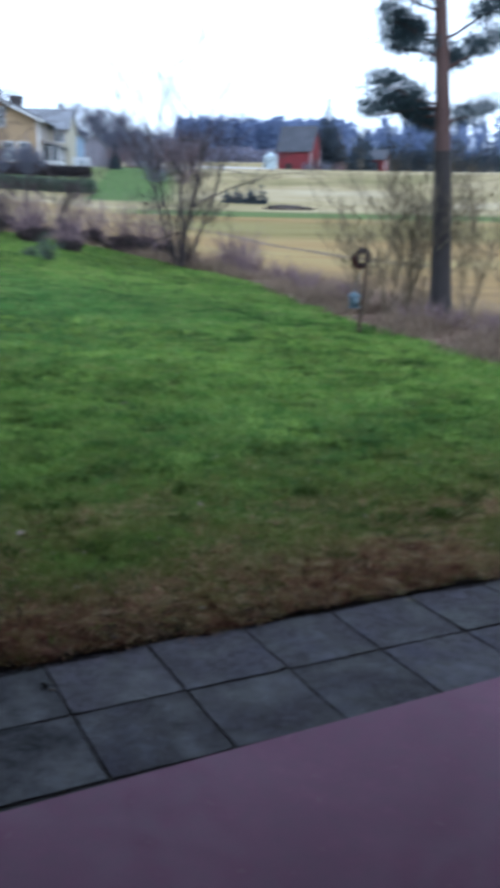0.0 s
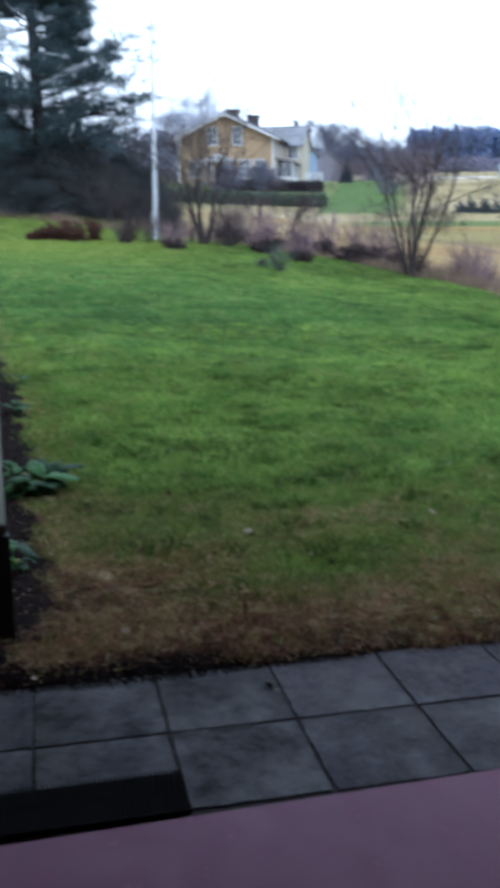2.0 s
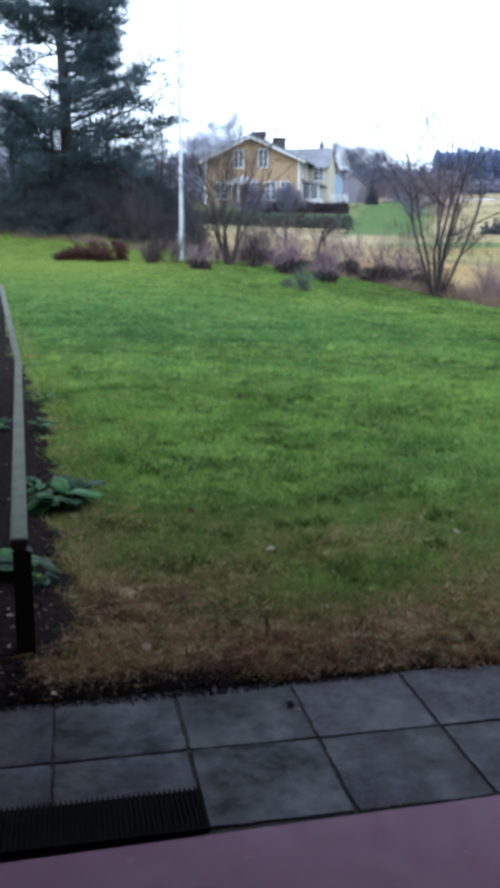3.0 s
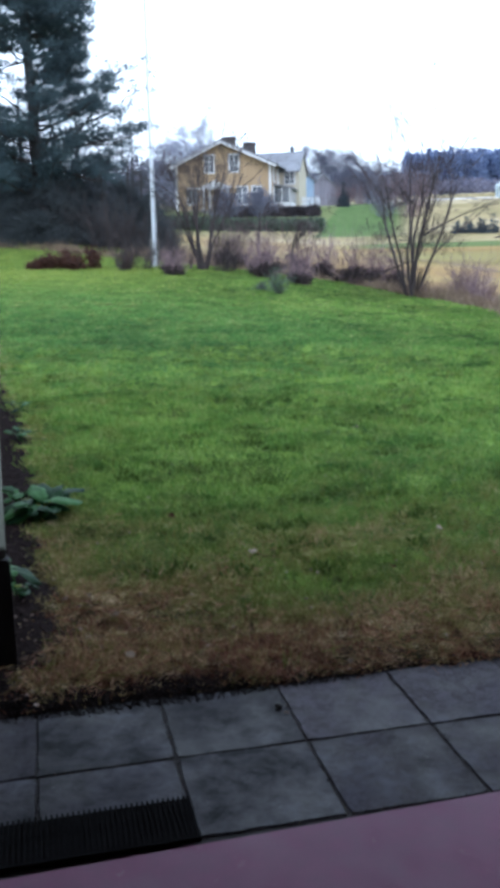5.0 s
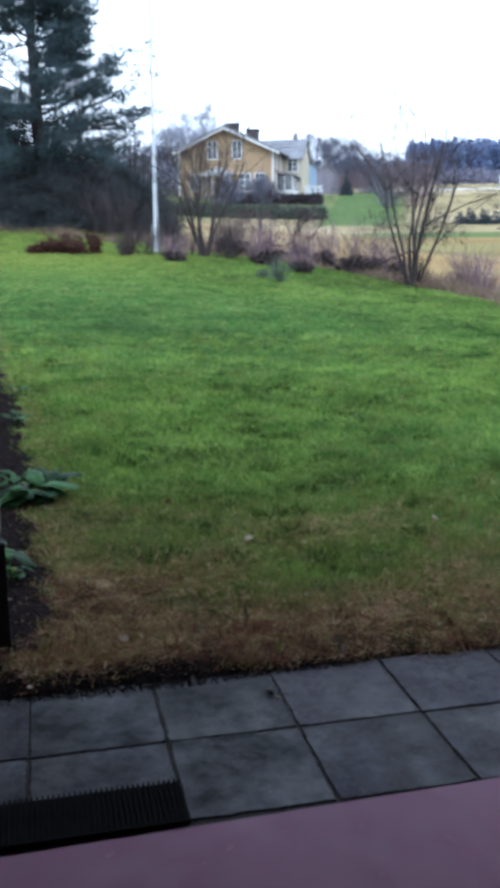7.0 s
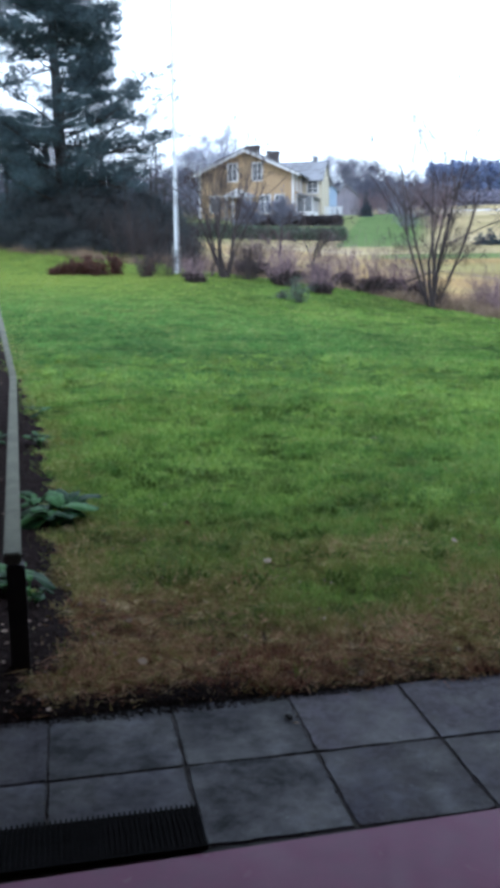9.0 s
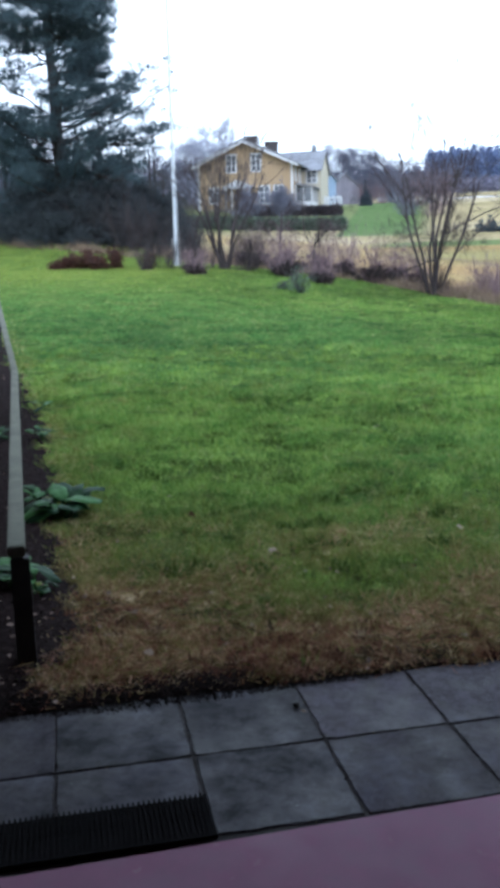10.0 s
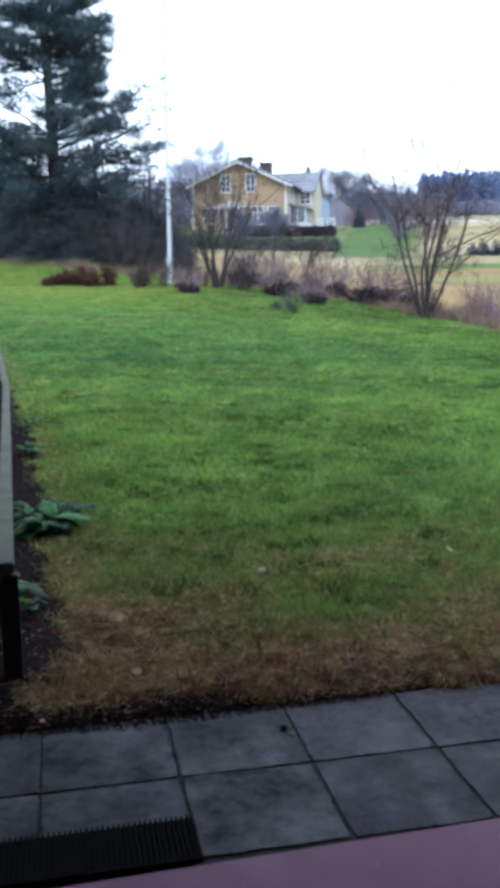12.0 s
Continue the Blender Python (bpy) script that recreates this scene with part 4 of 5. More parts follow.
fallen_leaf(-0.47, 3.585, 0.004, 0.03, 501, "pale_leaf", "pale dry leaf scrap beside a pebble on the paving")
for k, (x, y, size) in enumerate(((-1.73, 6.25, 0.07), (-0.99, 5.57, 0.08), (-1.45, 4.35, 0.07), (-1.27, 3.95, 0.08), (0.23, 7.5, 0.09), (0.14, 6.15, 0.07))):
    fallen_leaf(x, y, float(turf(np.array([x]), np.array([y]))[0]) + 0.035, size, 502 + k, "rust_leaf" if k == 0 else "pale_leaf",
                "rust-orange fallen leaf on the grass" if k == 0 else "pale withered leaf lying on the grass")


# ---------------------------------------------------------------- plants of the garden's rim
def place(ob, x, y, sink=0.05):
    ob.location = (x, y, gz(x, y) - sink)
    return ob


def bare_tree(name, x, y, stems, height, r, depth, seed, material, label, spread=0.55, fan=0.5, kids=3, lean=(0, 0), category="tree", group="", lift=0.1, kmin=0.12, rmin=0.0055, haze=0, fine=0.034, aims=()):
    rng = np.random.default_rng(seed)
    tree = place(thing(name, None, None, label, category, group), x, y)
    for k, tip in enumerate(aims):
        lines, d = [], np.array(tip, float)
        b = np.array([d[0], d[1], 0]) * 0.06 + rng.normal(size=3) * [0.06, 0.06, 0]
        grow(lines, b, d, float(np.linalg.norm(d)), r * rng.uniform(0.75, 1.1), depth, rng, spread, lift, kids, 0.09, 0.3, kmin, rmin)
        V, T = tubes(lines)
        part("stem", tri_mesh("stem", V, T, True), material, tree)
    for k in range(0 if aims else stems):
        lines = []
        a = 2 * np.pi * (k + rng.uniform(-0.3, 0.3)) / stems
        d = np.array([math.cos(a) * fan + lean[0], math.sin(a) * fan + lean[1], 1.0])
        b = np.array([math.cos(a), math.sin(a), 0]) * r * 1.6 * (stems > 1)
        grow(lines, b, d, height * rng.uniform(0.72, 0.95), r * rng.uniform(0.75, 1.1), depth, rng, spread, lift, kids, kmin=kmin, rmin=rmin)
        V, T = tubes(lines)
        part("stem" if stems > 1 else "trunk", tri_mesh("stem", V, T, True), material, tree)
    if haze:
        C, R = [], []
        for _ in range(26):
            a, q, t = rng.uniform(0, 2 * np.pi), math.sqrt(rng.uniform()), rng.uniform(-1, 1)
            w = height * 0.42 * math.sqrt(1 - 0.8 * t * t)
            C.append((math.cos(a) * q * w, math.sin(a) * q * w, height * (0.68 + 0.36 * t)))
            R.append((height * 0.13, height * 0.13, height * 0.11))
        V, T = puffs(C, R, haze, height * 0.10, fine, rng, 0.5)
        part("twig_haze", tri_mesh("twig_haze", V, T), material, tree)
    return tree


def twig_shrub(x, y, height, width, count, seed, material="mauve_twig", label="bare shrub of fine mauve-brown twigs, dark at its foot", group="bare shrubs along the lawn", core=True, name="bare_shrub"):
    """Many thin stems that fan out, over a dark, dense foot."""
    rng = np.random.default_rng(seed)
    s = place(thing(name, None, None, label, "shrub", group), x, y)
    lines = []
    for _ in range(count):
        a, o = rng.uniform(0, 2 * np.pi), abs(rng.normal()) * 0.55
        b = np.array([math.cos(a), math.sin(a), 0]) * width * 0.28 * rng.uniform(0, 1)
        grow(lines, b, (math.cos(a) * o, math.sin(a) * o, 1.0), height * rng.uniform(0.5, 1.0), 0.008, 1, rng, 0.45, 0.05, 3, 0.12, 0.4, rmin=0.005)
    V, T = tubes(lines)
    part("branchwork", tri_mesh("branchwork", V, T), material, s)
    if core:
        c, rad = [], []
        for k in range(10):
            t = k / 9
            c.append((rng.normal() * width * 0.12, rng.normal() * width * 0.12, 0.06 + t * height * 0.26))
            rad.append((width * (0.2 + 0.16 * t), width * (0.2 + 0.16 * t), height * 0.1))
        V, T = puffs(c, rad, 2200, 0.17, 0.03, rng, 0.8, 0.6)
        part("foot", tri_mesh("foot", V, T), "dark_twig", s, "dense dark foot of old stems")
    return s


# many-stemmed bare trees at the field's edge
bare_tree("lilac_tree", -0.6, 29.6, 0, 3.7, 0.062, 3, 31, "twig", "many-stemmed bare tree with a fanned crown beside the stubble field", 0.42, 0.6, 4, kmin=0.35, lift=0.01, haze=3600, fine=0.010,
          aims=((-1.7, 0.2, 4.0), (-1.35, -0.3, 4.2), (-0.5, 0.5, 3.6), (0.4, -0.2, 4.2), (0.95, 0.3, 4.2), (1.75, -0.1, 3.1), (0.1, -0.6, 3.0), (-0.7, -0.5, 2.8)))
bare_tree("lilac_tree", -7.8, 32.2, 0, 3.6, 0.072, 3, 33, "twig", "dark many-stemmed bare tree at the far edge of the lawn", 0.42, 0.4, 4, kmin=0.35, lift=0.02, haze=3600, fine=0.010,
          aims=((-0.85, 0.2, 3.8), (-0.3, -0.3, 3.4), (0.95, 0.1, 3.4), (1.2, -0.2, 2.9), (0.35, 0.4, 3.6), (-0.9, -0.1, 2.5), (0.1, -0.4, 2.6), (-0.5, 0.5, 3.2)))
twig_shrub(-0.5, 29.8, 0.95, 0.75, 60, 38, "twig", "low suckers crowding the foot of the bare tree", "", False)
for k, (x, y, h) in enumerate(((-8.95, 32.0, 2.0), (-8.6, 31.2, 1.6), (-8.35, 32.6, 2.3), (-9.25, 33.4, 1.9), (-6.85, 33.0, 1.9))):
    bare_tree("bare_sapling", x, y, 3, h, 0.02, 2, 130 + k, "twig", "slim bare brown saplings at the lawn's far edge", 0.35, 0.16, 3, group="saplings by the flagpole")
bare_tree("apple_sapling", -5.05, 34.0, 1, 1.9, 0.06, 4, 35, "twig", "small forked bare tree among the shrubs", 0.8, 0.2, 4)
bare_tree("apple_sapling", -7.3, 40.0, 1, 2.6, 0.07, 4, 36, "twig", "small bare tree on the field's near edge", 0.7, 0.1, 4)
bare_tree("apple_sapling", -6.1, 42.0, 2, 2.2, 0.05, 4, 37, "twig", "small bare tree on the field's near edge", 0.7, 0.3, 4)

for k, (x, y, h, w) in enumerate(((-7.85, 35.6, 1.3, 0.9), (-7.05, 34.5, 1.4, 1.1), (-5.45, 31.1, 1.3, 1.15), (-4.02, 29.7, 1.0, 1.05), (-3.75, 33.6, 1.5, 0.9), (-2.65, 32.2, 1.6, 1.25), (-1.3, 32.5, 1.2, 0.8), (-8.1, 29.4, 0.8, 0.9), (-4.7, 34.4, 1.5, 0.8), (-6.2, 34.8, 1.5, 0.9), (-2.0, 34.4, 1.4, 0.8))):
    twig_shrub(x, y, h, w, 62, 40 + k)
for k, (x, y, h, w, c) in enumerate(((0.95, 29.8, 1.3, 1.2, 90), (1.5, 29.0, 1.0, 1.0, 60), (2.5, 27.6, 0.7, 1.0, 50), (2.8, 25.2, 0.6, 1.0, 40), (3.5, 22.4, 0.55, 1.0, 40), (-8.9, 32.2, 1.3, 1.2, 50), (-9.7, 31.6, 1.0, 1.0, 40), (-7.0, 32.2, 1.5, 1.2, 60), (-10.3, 31.0, 0.9, 0.9, 40))):
    twig_shrub(x, y, h, w, c, 60 + k, "mauve_twig" if k < 5 else "twig", label="low bare shrub of dry brown twigs in dead grass", core=False, name="dry_shrub")


def leafy_shrub(name, x, y, height, width, count, seed, material, label, length=0.07, lw=0.03, stems="twig"):
    rng = np.random.default_rng(seed)
    s = place(thing(name, None, None, label, "shrub"), x, y)
    lines, tips = [], []
    for _ in range(14):
        a, o = rng.uniform(0, 2 * np.pi), abs(rng.normal()) * 0.5 * width / height
        tips += grow(lines, (0, 0, 0), (math.cos(a) * o, math.sin(a) * o, 1), height * rng.uniform(0.5, 0.9), 0.012, 1, rng, 0.5, 0.05)[1:]
    V, T = tubes(lines)
    part("branchwork", tri_mesh("branchwork", V, T), stems, s)
    V, T = puffs(tips, [(width * 0.2, width * 0.2, height * 0.16)] * len(tips), count, length, lw, rng)
    part("foliage", tri_mesh("foliage", V, T), material, s)
    return s


leafy_shrub("grey_shrub", -4.2, 26.4, 0.85, 0.8, 700, 71, "grey_shrub", "small grey-green evergreen shrub on the lawn", 0.08, 0.025)
leafy_shrub("grey_shrub", -4.75, 26.8, 0.4, 0.6, 300, 72, "grey_shrub", "small grey-green evergreen shrub on the lawn", 0.08, 0.025)
leafy_shrub("rust_shrub", -10.3, 31.4, 0.7, 0.7, 800, 73, "rust_leaf", "small shrub with rusty withered leaves", 0.09, 0.05)


def rust_hedge():
    rng = np.random.default_rng(75)
    for k in range(7):
        x = -13.95 + 0.38 * k
        h = rng.uniform(0.5, 0.8) + (0.45 if k > 5 else -0.15 if k < 2 else 0)
        leafy_shrub("withered_perennial", x, 31.9 + rng.normal() * 0.2, h, 0.8, 1000, 76 + k, "rust_leaf", "clump of withered rust-brown perennials on the lawn", 0.11, 0.05, "dark_twig")


rust_hedge()


def dead_grass():
    """Long dead grass and bramble along the rim of the lawn."""
    rng = np.random.default_rng(85)
    n = 60000
    k = rng.integers(2, len(FAR_EDGE) - 1, n)
    E = np.array(FAR_EDGE)
    t = rng.uniform(0, 1, n)
    B = E[k] + (E[np.minimum(k + 1, len(E) - 1)] - E[k]) * t[:, None]
    out = np.abs(rng.normal(size=n)) * 1.5 - 0.1
    d = E[np.minimum(k + 1, len(E) - 1)] - E[k]
    d /= np.linalg.norm(d, axis=1, keepdims=True)
    x, y = B[:, 0] + d[:, 1] * out + rng.normal(size=n) * 0.15, B[:, 1] - d[:, 0] * out + rng.normal(size=n) * 0.15
    q = rng.uniform(0, 1, 9000)
    x = np.append(x, np.interp(q, (0, 0.3, 0.65, 1), (-12.0, -15.2, -19.2, -25)) + rng.normal(size=9000) * 0.2)
    y = np.append(y, np.interp(q, (0, 0.3, 0.65, 1), (36.3, 36.6, 37.4, 38.6)) + rng.normal(size=9000) * 0.35)
    n = len(x)
    clump = np.array([noise.noise((a * 0.8, b * 0.8, 9)) for a, b in zip(x, y)])
    keep = clump > rng.uniform(-0.45, 0.35, n)
    x, y, clump = x[keep], y[keep], clump[keep]
    n = len(x)
    V, T = blades(np.stack([x, y, land(x, y) - 0.02], -1), rng.normal(size=(n, 3)) * [0.55, 0.55, 0.1] + [0, 0, 0.9], rng.uniform(0.12, 0.42, n) * (1 + clump), rng.uniform(0.01, 0.025, n), rng)
    thing("dead_grass", tri_mesh("dead_grass", V, T), "straw_twig", "long dead grass and bramble at the lawn's rim", "grass", kind="stuff")


dead_grass()


# ---------------------------------------------------------------- flagpole, pines
def flagpole(x, y, height):
    g = gz(x, y)
    pole = thing("flagpole", None, None, "tall white-painted wooden flagpole at the edge of the lawn", "flagpole")
    pole.location = (x, y, g)
    V, T = tubes([(np.array([(0, 0, z) for z in np.linspace(-0.3, height, 8)]), np.linspace(0.078, 0.032, 8), 14)])
    part("mast", tri_mesh("mast", V, T, True), "white_paint", pole)
    V, T = tubes([(np.array([(0, 0, height + 0.1 * math.sin(a) - 0.02) for a in np.linspace(-1.5, 1.5, 7)]), 0.075 * np.cos(np.linspace(-1.5, 1.5, 7)) + 0.002, 12)])
    part("ball", tri_mesh("ball", V, T, True), "white_paint", pole)
    for s in (-1, 1):
        part("bracket", cube(s * 0.13 - 0.03, s * 0.13 + 0.03, -0.05, 0.05, -0.3, 1.0, bev=0.01), "stone", pole, "grey foot bracket")
    V, T = tubes([([(0.12, -0.03, 1.1), (0.1, -0.03, 4), (0.05, -0.02, height - 0.1)], [0.006] * 3, 4)])
    part("halyard", tri_mesh("halyard", V, T), "white_paint", pole)


flagpole(-9.75, 33.0, 12.0)


def pine(name, x, y, height, r, limbs, seed, label, bark="pine_bark", upper="pine_bark", split=0.45, clump=(0.75, 0.35), per=260, needle=(0.24, 0.032), lean=(0, 0), bare=0.3):
    """Trunk in two barks, limbs (height, way in degrees, length) and flat needle clumps along their outer parts."""
    rng = np.random.default_rng(seed)
    tree = place(thing(name, None, None, label, "tree"), x, y)
    zs = np.linspace(-0.2, height, 14)
    line = np.stack([np.sin(zs * 0.35) * 0.10 + lean[0] * zs, np.cos(zs * 0.3) * 0.08 - 0.08 + lean[1] * zs, zs], -1)
    rad = r * (1 - 0.82 * np.clip(zs / height, 0, 1)) * (1 + 0.35 * np.exp(-np.clip(zs, 0, 9) * 3))
    cut = max(2, int(14 * split))
    V, T = tubes([(line[:cut + 1], rad[:cut + 1], 14)])
    part("trunk", tri_mesh("trunk", V, T, True), bark, tree)
    V, T = tubes([(line[cut:], rad[cut:], 12)])
    part("upper_trunk", tri_mesh("upper_trunk", V, T, True), upper, tree, "orange-brown upper trunk" if upper != bark else "")
    lines, C, R = [], [], []
    for h, way, ln in limbs:
        p = np.array([np.interp(h, zs, line[:, 0]), np.interp(h, zs, line[:, 1]), h])
        a = radians(way)
        pts = grow(lines, p, (math.cos(a), math.sin(a), rng.uniform(-0.05, 0.3)), ln, 0.02 + 0.012 * ln, 0, rng, lift=0.06, wob=0.14)
        for q, t in zip(pts, np.linspace(0, 1, len(pts))):
            if t < bare:
                continue
            side = []
            for _ in range(2):
                b = a + rng.normal() * 0.9
                e = grow(lines, q, (math.cos(b), math.sin(b), 0.15), ln * 0.3 * rng.uniform(0.5, 1.1), 0.015, 0, rng, lift=0.08)
                side += [e[2], e[-1]]
            for e in [q] + side:
                C.append(e + rng.normal(size=3) * 0.08 + [0, 0, 0.1])
                s = rng.uniform(0.6, 1.25) * clump[0]
                R.append((s, s, clump[1] * rng.uniform(0.6, 1.2)))
    V, T = tubes(lines)
    part("branchwork", tri_mesh("branchwork", V, T, True), upper, tree)
    V, T = puffs(C, R, len(C) * per, needle[0], needle[1], rng, 0.35, 0.9)
    part("crown", tri_mesh("crown", V, T), "needles", tree, "blue-green needle crown")
    return tree


def big_pine_limbs():
    """Limbs of the tall pine: a full skirt, a gap on the field side's left, an umbrella tier and a one-sided top."""
    rng = np.random.default_rng(91)
    out = []

    def tier(h, k, near, far, lo=0, hi=360, keep=1.0):
        """k limbs at h, spread from lo to hi degrees off the open side; near and far: lengths towards and away from it."""
        for i in range(k):
            w = lo + (hi - lo) * (i + rng.uniform(0.15, 0.85)) / k
            c = 0.5 + 0.5 * math.cos(radians(w))
            if rng.uniform() < keep:
                out.append((h + rng.normal() * 0.14, w + 23, (far * (1 - c) + near * c) * rng.uniform(0.78, 1.0)))

    for h in np.arange(1.2, 4.9, 0.5):
        tier(h, 7, float(np.interp(h, (1.2, 2.2, 3.2, 4.2, 4.9), (3.6, 4.3, 5.0, 5.3, 4.4))), 3.4)
    for h in np.arange(5.1, 7.2, 0.5):
        tier(h, 3, float(np.interp(h, (5.1, 5.8, 6.6, 7.2), (3.4, 2.8, 2.3, 2.3))), 2.2, -62, 85)
        tier(h, 2, 2.0, 1.7, 110, 215, 0.2)
    for h in np.arange(7.3, 9.4, 0.5):
        tier(h, 7, 2.8, 3.2)
    for h in np.arange(9.5, 12.4, 0.5):
        tier(h, 5, 2.7, 2.0, -105, 110)
    for h in np.arange(12.6, 16.9, 0.6):
        tier(h, 5, 2.2 - 0.4 * (h - 12.6), 2.0 - 0.4 * (h - 12.6))
    return out


pine("pine_tree", -16.7, 39.2, 17.3, 0.31, big_pine_limbs(), 92, "tall dark pine with a broad layered crown behind the lawn", clump=(0.46, 0.15), per=60, needle=(0.27, 0.034), bare=0.4, lean=(-0.012, 0))
pine("pine_tree", 4.93, 18.85, 11.5, 0.215, [(3.75, 165, 0.7), (4.05, 176, 1.25), (4.2, 168, 1.3), (4.25, 190, 1.1), (3.95, 40, 0.9), (3.9, 110, 0.7), (4.9, 10, 1.1), (5.0, 60, 1.0), (5.1, 172, 0.85), (5.3, 190, 0.95), (5.5, 150, 0.9), (5.4, 345, 1.2), (5.9, 170, 1.1), (6.2, 200, 1.1), (6.8, 195, 1.3), (6.9, 340, 1.5), (7.2, 60, 1.8), (7.4, 130, 1.6), (7.8, 180, 1.8), (8.0, 350, 1.8), (8.6, 80, 1.7), (8.8, 220, 1.7), (9.4, 140, 1.5), (9.7, 10, 1.5), (10.3, 250, 1.1), (10.8, 90, 0.9), (11.2, 330, 0.7)],
     93, "slim pine with reddish trunk at the edge of the lawn", upper="red_bark", split=0.33, clump=(0.29, 0.14), per=100, needle=(0.15, 0.020), lean=(-0.082, 0))


def conifer(name, x, y, height, width, count, seed, material, label, needle=(0.35, 0.06), ragged=0.25, group="", category="tree", full=0.33):
    rng = np.random.default_rng(seed)
    tree = place(thing(name, None, None, label, category, group), x, y)
    V, T = tubes([([(0, 0, -0.2), (0, 0, height * 0.5), (0, 0, height)], [0.03 * height ** 0.8, 0.02 * height ** 0.8, 0.01], 7)])
    part("trunk", tri_mesh("trunk", V, T, True), "pine_bark", tree)
    C, R = [], []
    tiers = max(6, int(height * 2.2))
    for k in range(tiers):
        t = k / tiers
        w = width * (1 - t) ** 0.8
        m = max(2, int(9 * (1 - t)))
        for i in range(m):
            a = 2 * np.pi * i / m + rng.uniform(0, 1)
            q = w * rng.uniform(0.45, 1.0 + ragged) * 0.75
            C.append((math.cos(a) * q, math.sin(a) * q, height * (0.06 + 0.92 * t) + rng.normal() * 0.1 - q * 0.12))
            s = max(0.12, full * w * rng.uniform(0.7, 1.2))
            R.append((s, s, max(0.1, 0.5 * s)))
    share = np.array([r[0] for r in R]) ** 2
    V, T = puffs(C, R, np.maximum(6, count * share / share.sum()).astype(int), needle[0], needle[1], rng, -0.1, 0.9)
    part("crown", tri_mesh("crown", V, T), material, tree)
    return tree


for k, (x, y, h, w) in enumerate((s * 1.13, t * 1.13, u * 1.13 - 0.4, v * 1.15) for s, t, u, v in ((-17.2, 35.0, 5.6, 2.3), (-15.3, 33.9, 4.4, 1.7), (-13.7, 33.9, 4.7, 1.7), (-12.2, 34.6, 4.0, 1.7), (-19.6, 36.5, 5.2, 2.4), (-11.3, 35.0, 4.0, 1.5), (-10.75, 34.9, 3.3, 1.0), (-22.5, 37, 6, 2.6), (-14.2, 37.5, 6.0, 2.2), (-17.5, 39.5, 6.5, 2.6), (-11.9, 37.5, 4.5, 1.7))):
    conifer("juniper", x, y, h, w, 25000, 100 + k, "juniper", "dense dark juniper under the tall pine", (0.21, 0.025), 0.3, "junipers under the pine", full=0.45)
for k, (x, y) in enumerate(((-18.0, 38.9), (-14.6, 37.9), (-13.0, 37.2), (-11.9, 36.9), (-20.5, 39.9), (-23.0, 40.4))):
    twig_shrub(x, y, 2.2, 1.6, 60, 120 + k, "twig", "bare brown shrub in front of dark junipers", "bare shrubs along the lawn", False)

# pale bare bushes round the slim pine
for k, (x, y, h) in enumerate(((4.0, 19.5, 2.5), (4.4, 19.7, 2.6), (3.5, 20.0, 1.9), (4.7, 19.6, 2.3), (5.7, 19.6, 2.3), (6.6, 19.2, 2.4))):
    bare_tree("hazel_bush", x, y, 9, h, 0.016, 3, 140 + k, "hazel", "bare olive-brown hazel bush beside the pine", 0.3, 0.22, 3, category="shrub", group="hazel bushes by the pine")
for k, (x, y) in enumerate(((4.7, 17.6), (5.4, 17.0), (6.1, 16.4), (4.3, 18.2))):
    twig_shrub(x, y, 0.5, 1.0, 40, 150 + k, "mauve_twig", "low brown bramble at the foot of the pine", "brambles by the pine", False, "bramble")


def wreath_stick():
    x, y = 2.97, 16.95
    g = gz(x, y)
    st = thing("garden_stake", None, None, "rough wooden stake with a twig wreath, stuck in the lawn", "stake")
    st.location = (x, y, g)
    V, T = tubes([([(-0.02, 0, -0.2), (0.0, 0, 0.3), (0.06, 0, 0.8), (0.07, 0, 1.22), (0.03, 0, 1.38)], [0.03, 0.036, 0.038, 0.034, 0.024], 8)])
    part("stake", tri_mesh("stake", V, T, True), "stick", st)
    rng = np.random.default_rng(160)
    lines = []
    for k in range(14):
        a = np.linspace(0, 2 * np.pi, 15) + rng.uniform(0, 6)
        rr, o = 0.105 + rng.normal() * 0.016, rng.normal(size=2) * 0.012
        lines.append((np.stack([np.cos(a) * rr - 0.01, o[0] + np.sin(a * 2 + k) * 0.02, np.sin(a) * rr * 1.35 + 1.36 + o[1]], -1), [0.009] * 15, 4))
    V, T = tubes(lines)
    part("wreath", tri_mesh("wreath", V, T), "dark_twig", st, "wreath of dark bent twigs")
    a = rng.uniform(2.6, 4.6, 60)
    c = np.stack([np.cos(a) * 0.12 - 0.03, rng.normal(size=60) * 0.03, np.sin(a) * 0.13 + 1.32], -1)
    V, T = puffs(c, [(0.03,) * 3] * 60, 260, 0.07, 0.03, rng, -0.3)
    part("withered_leaves", tri_mesh("withered_leaves", V, T), "rust_leaf", st, "rust-brown withered leaves")
    fe = thing("bird_feeder", None, None, "small tin bird feeder hanging by the stake", "bird feeder")
    fe.location = (x - 0.125, y - 0.02, g + 0.62)
    def turned(name, prof, mat, k=12, label=""):
        V, T = tubes([([(0, 0, z) for _, z in prof], [q for q, _ in prof], k)])
        part(name, tri_mesh(name, V, T, True), mat, fe, label)
    turned("body", ((0.005, -0.13), (0.085, -0.128), (0.09, -0.05), (0.088, 0.055), (0.07, 0.06)), "tin")
    turned("roof", ((0.125, 0.058), (0.12, 0.07), (0.06, 0.12), (0.012, 0.145)), "tin")
    turned("tray", ((0.115, -0.15), (0.12, -0.13), (0.005, -0.131)), "tin")
    V, T = tubes([([(0, 0, 0.14), (0.05, 0, 0.35), (0.12, 0.02, 0.55)], [0.005] * 3, 5)])
    part("hook", tri_mesh("hook", V, T), "tin", fe)


wreath_stick()


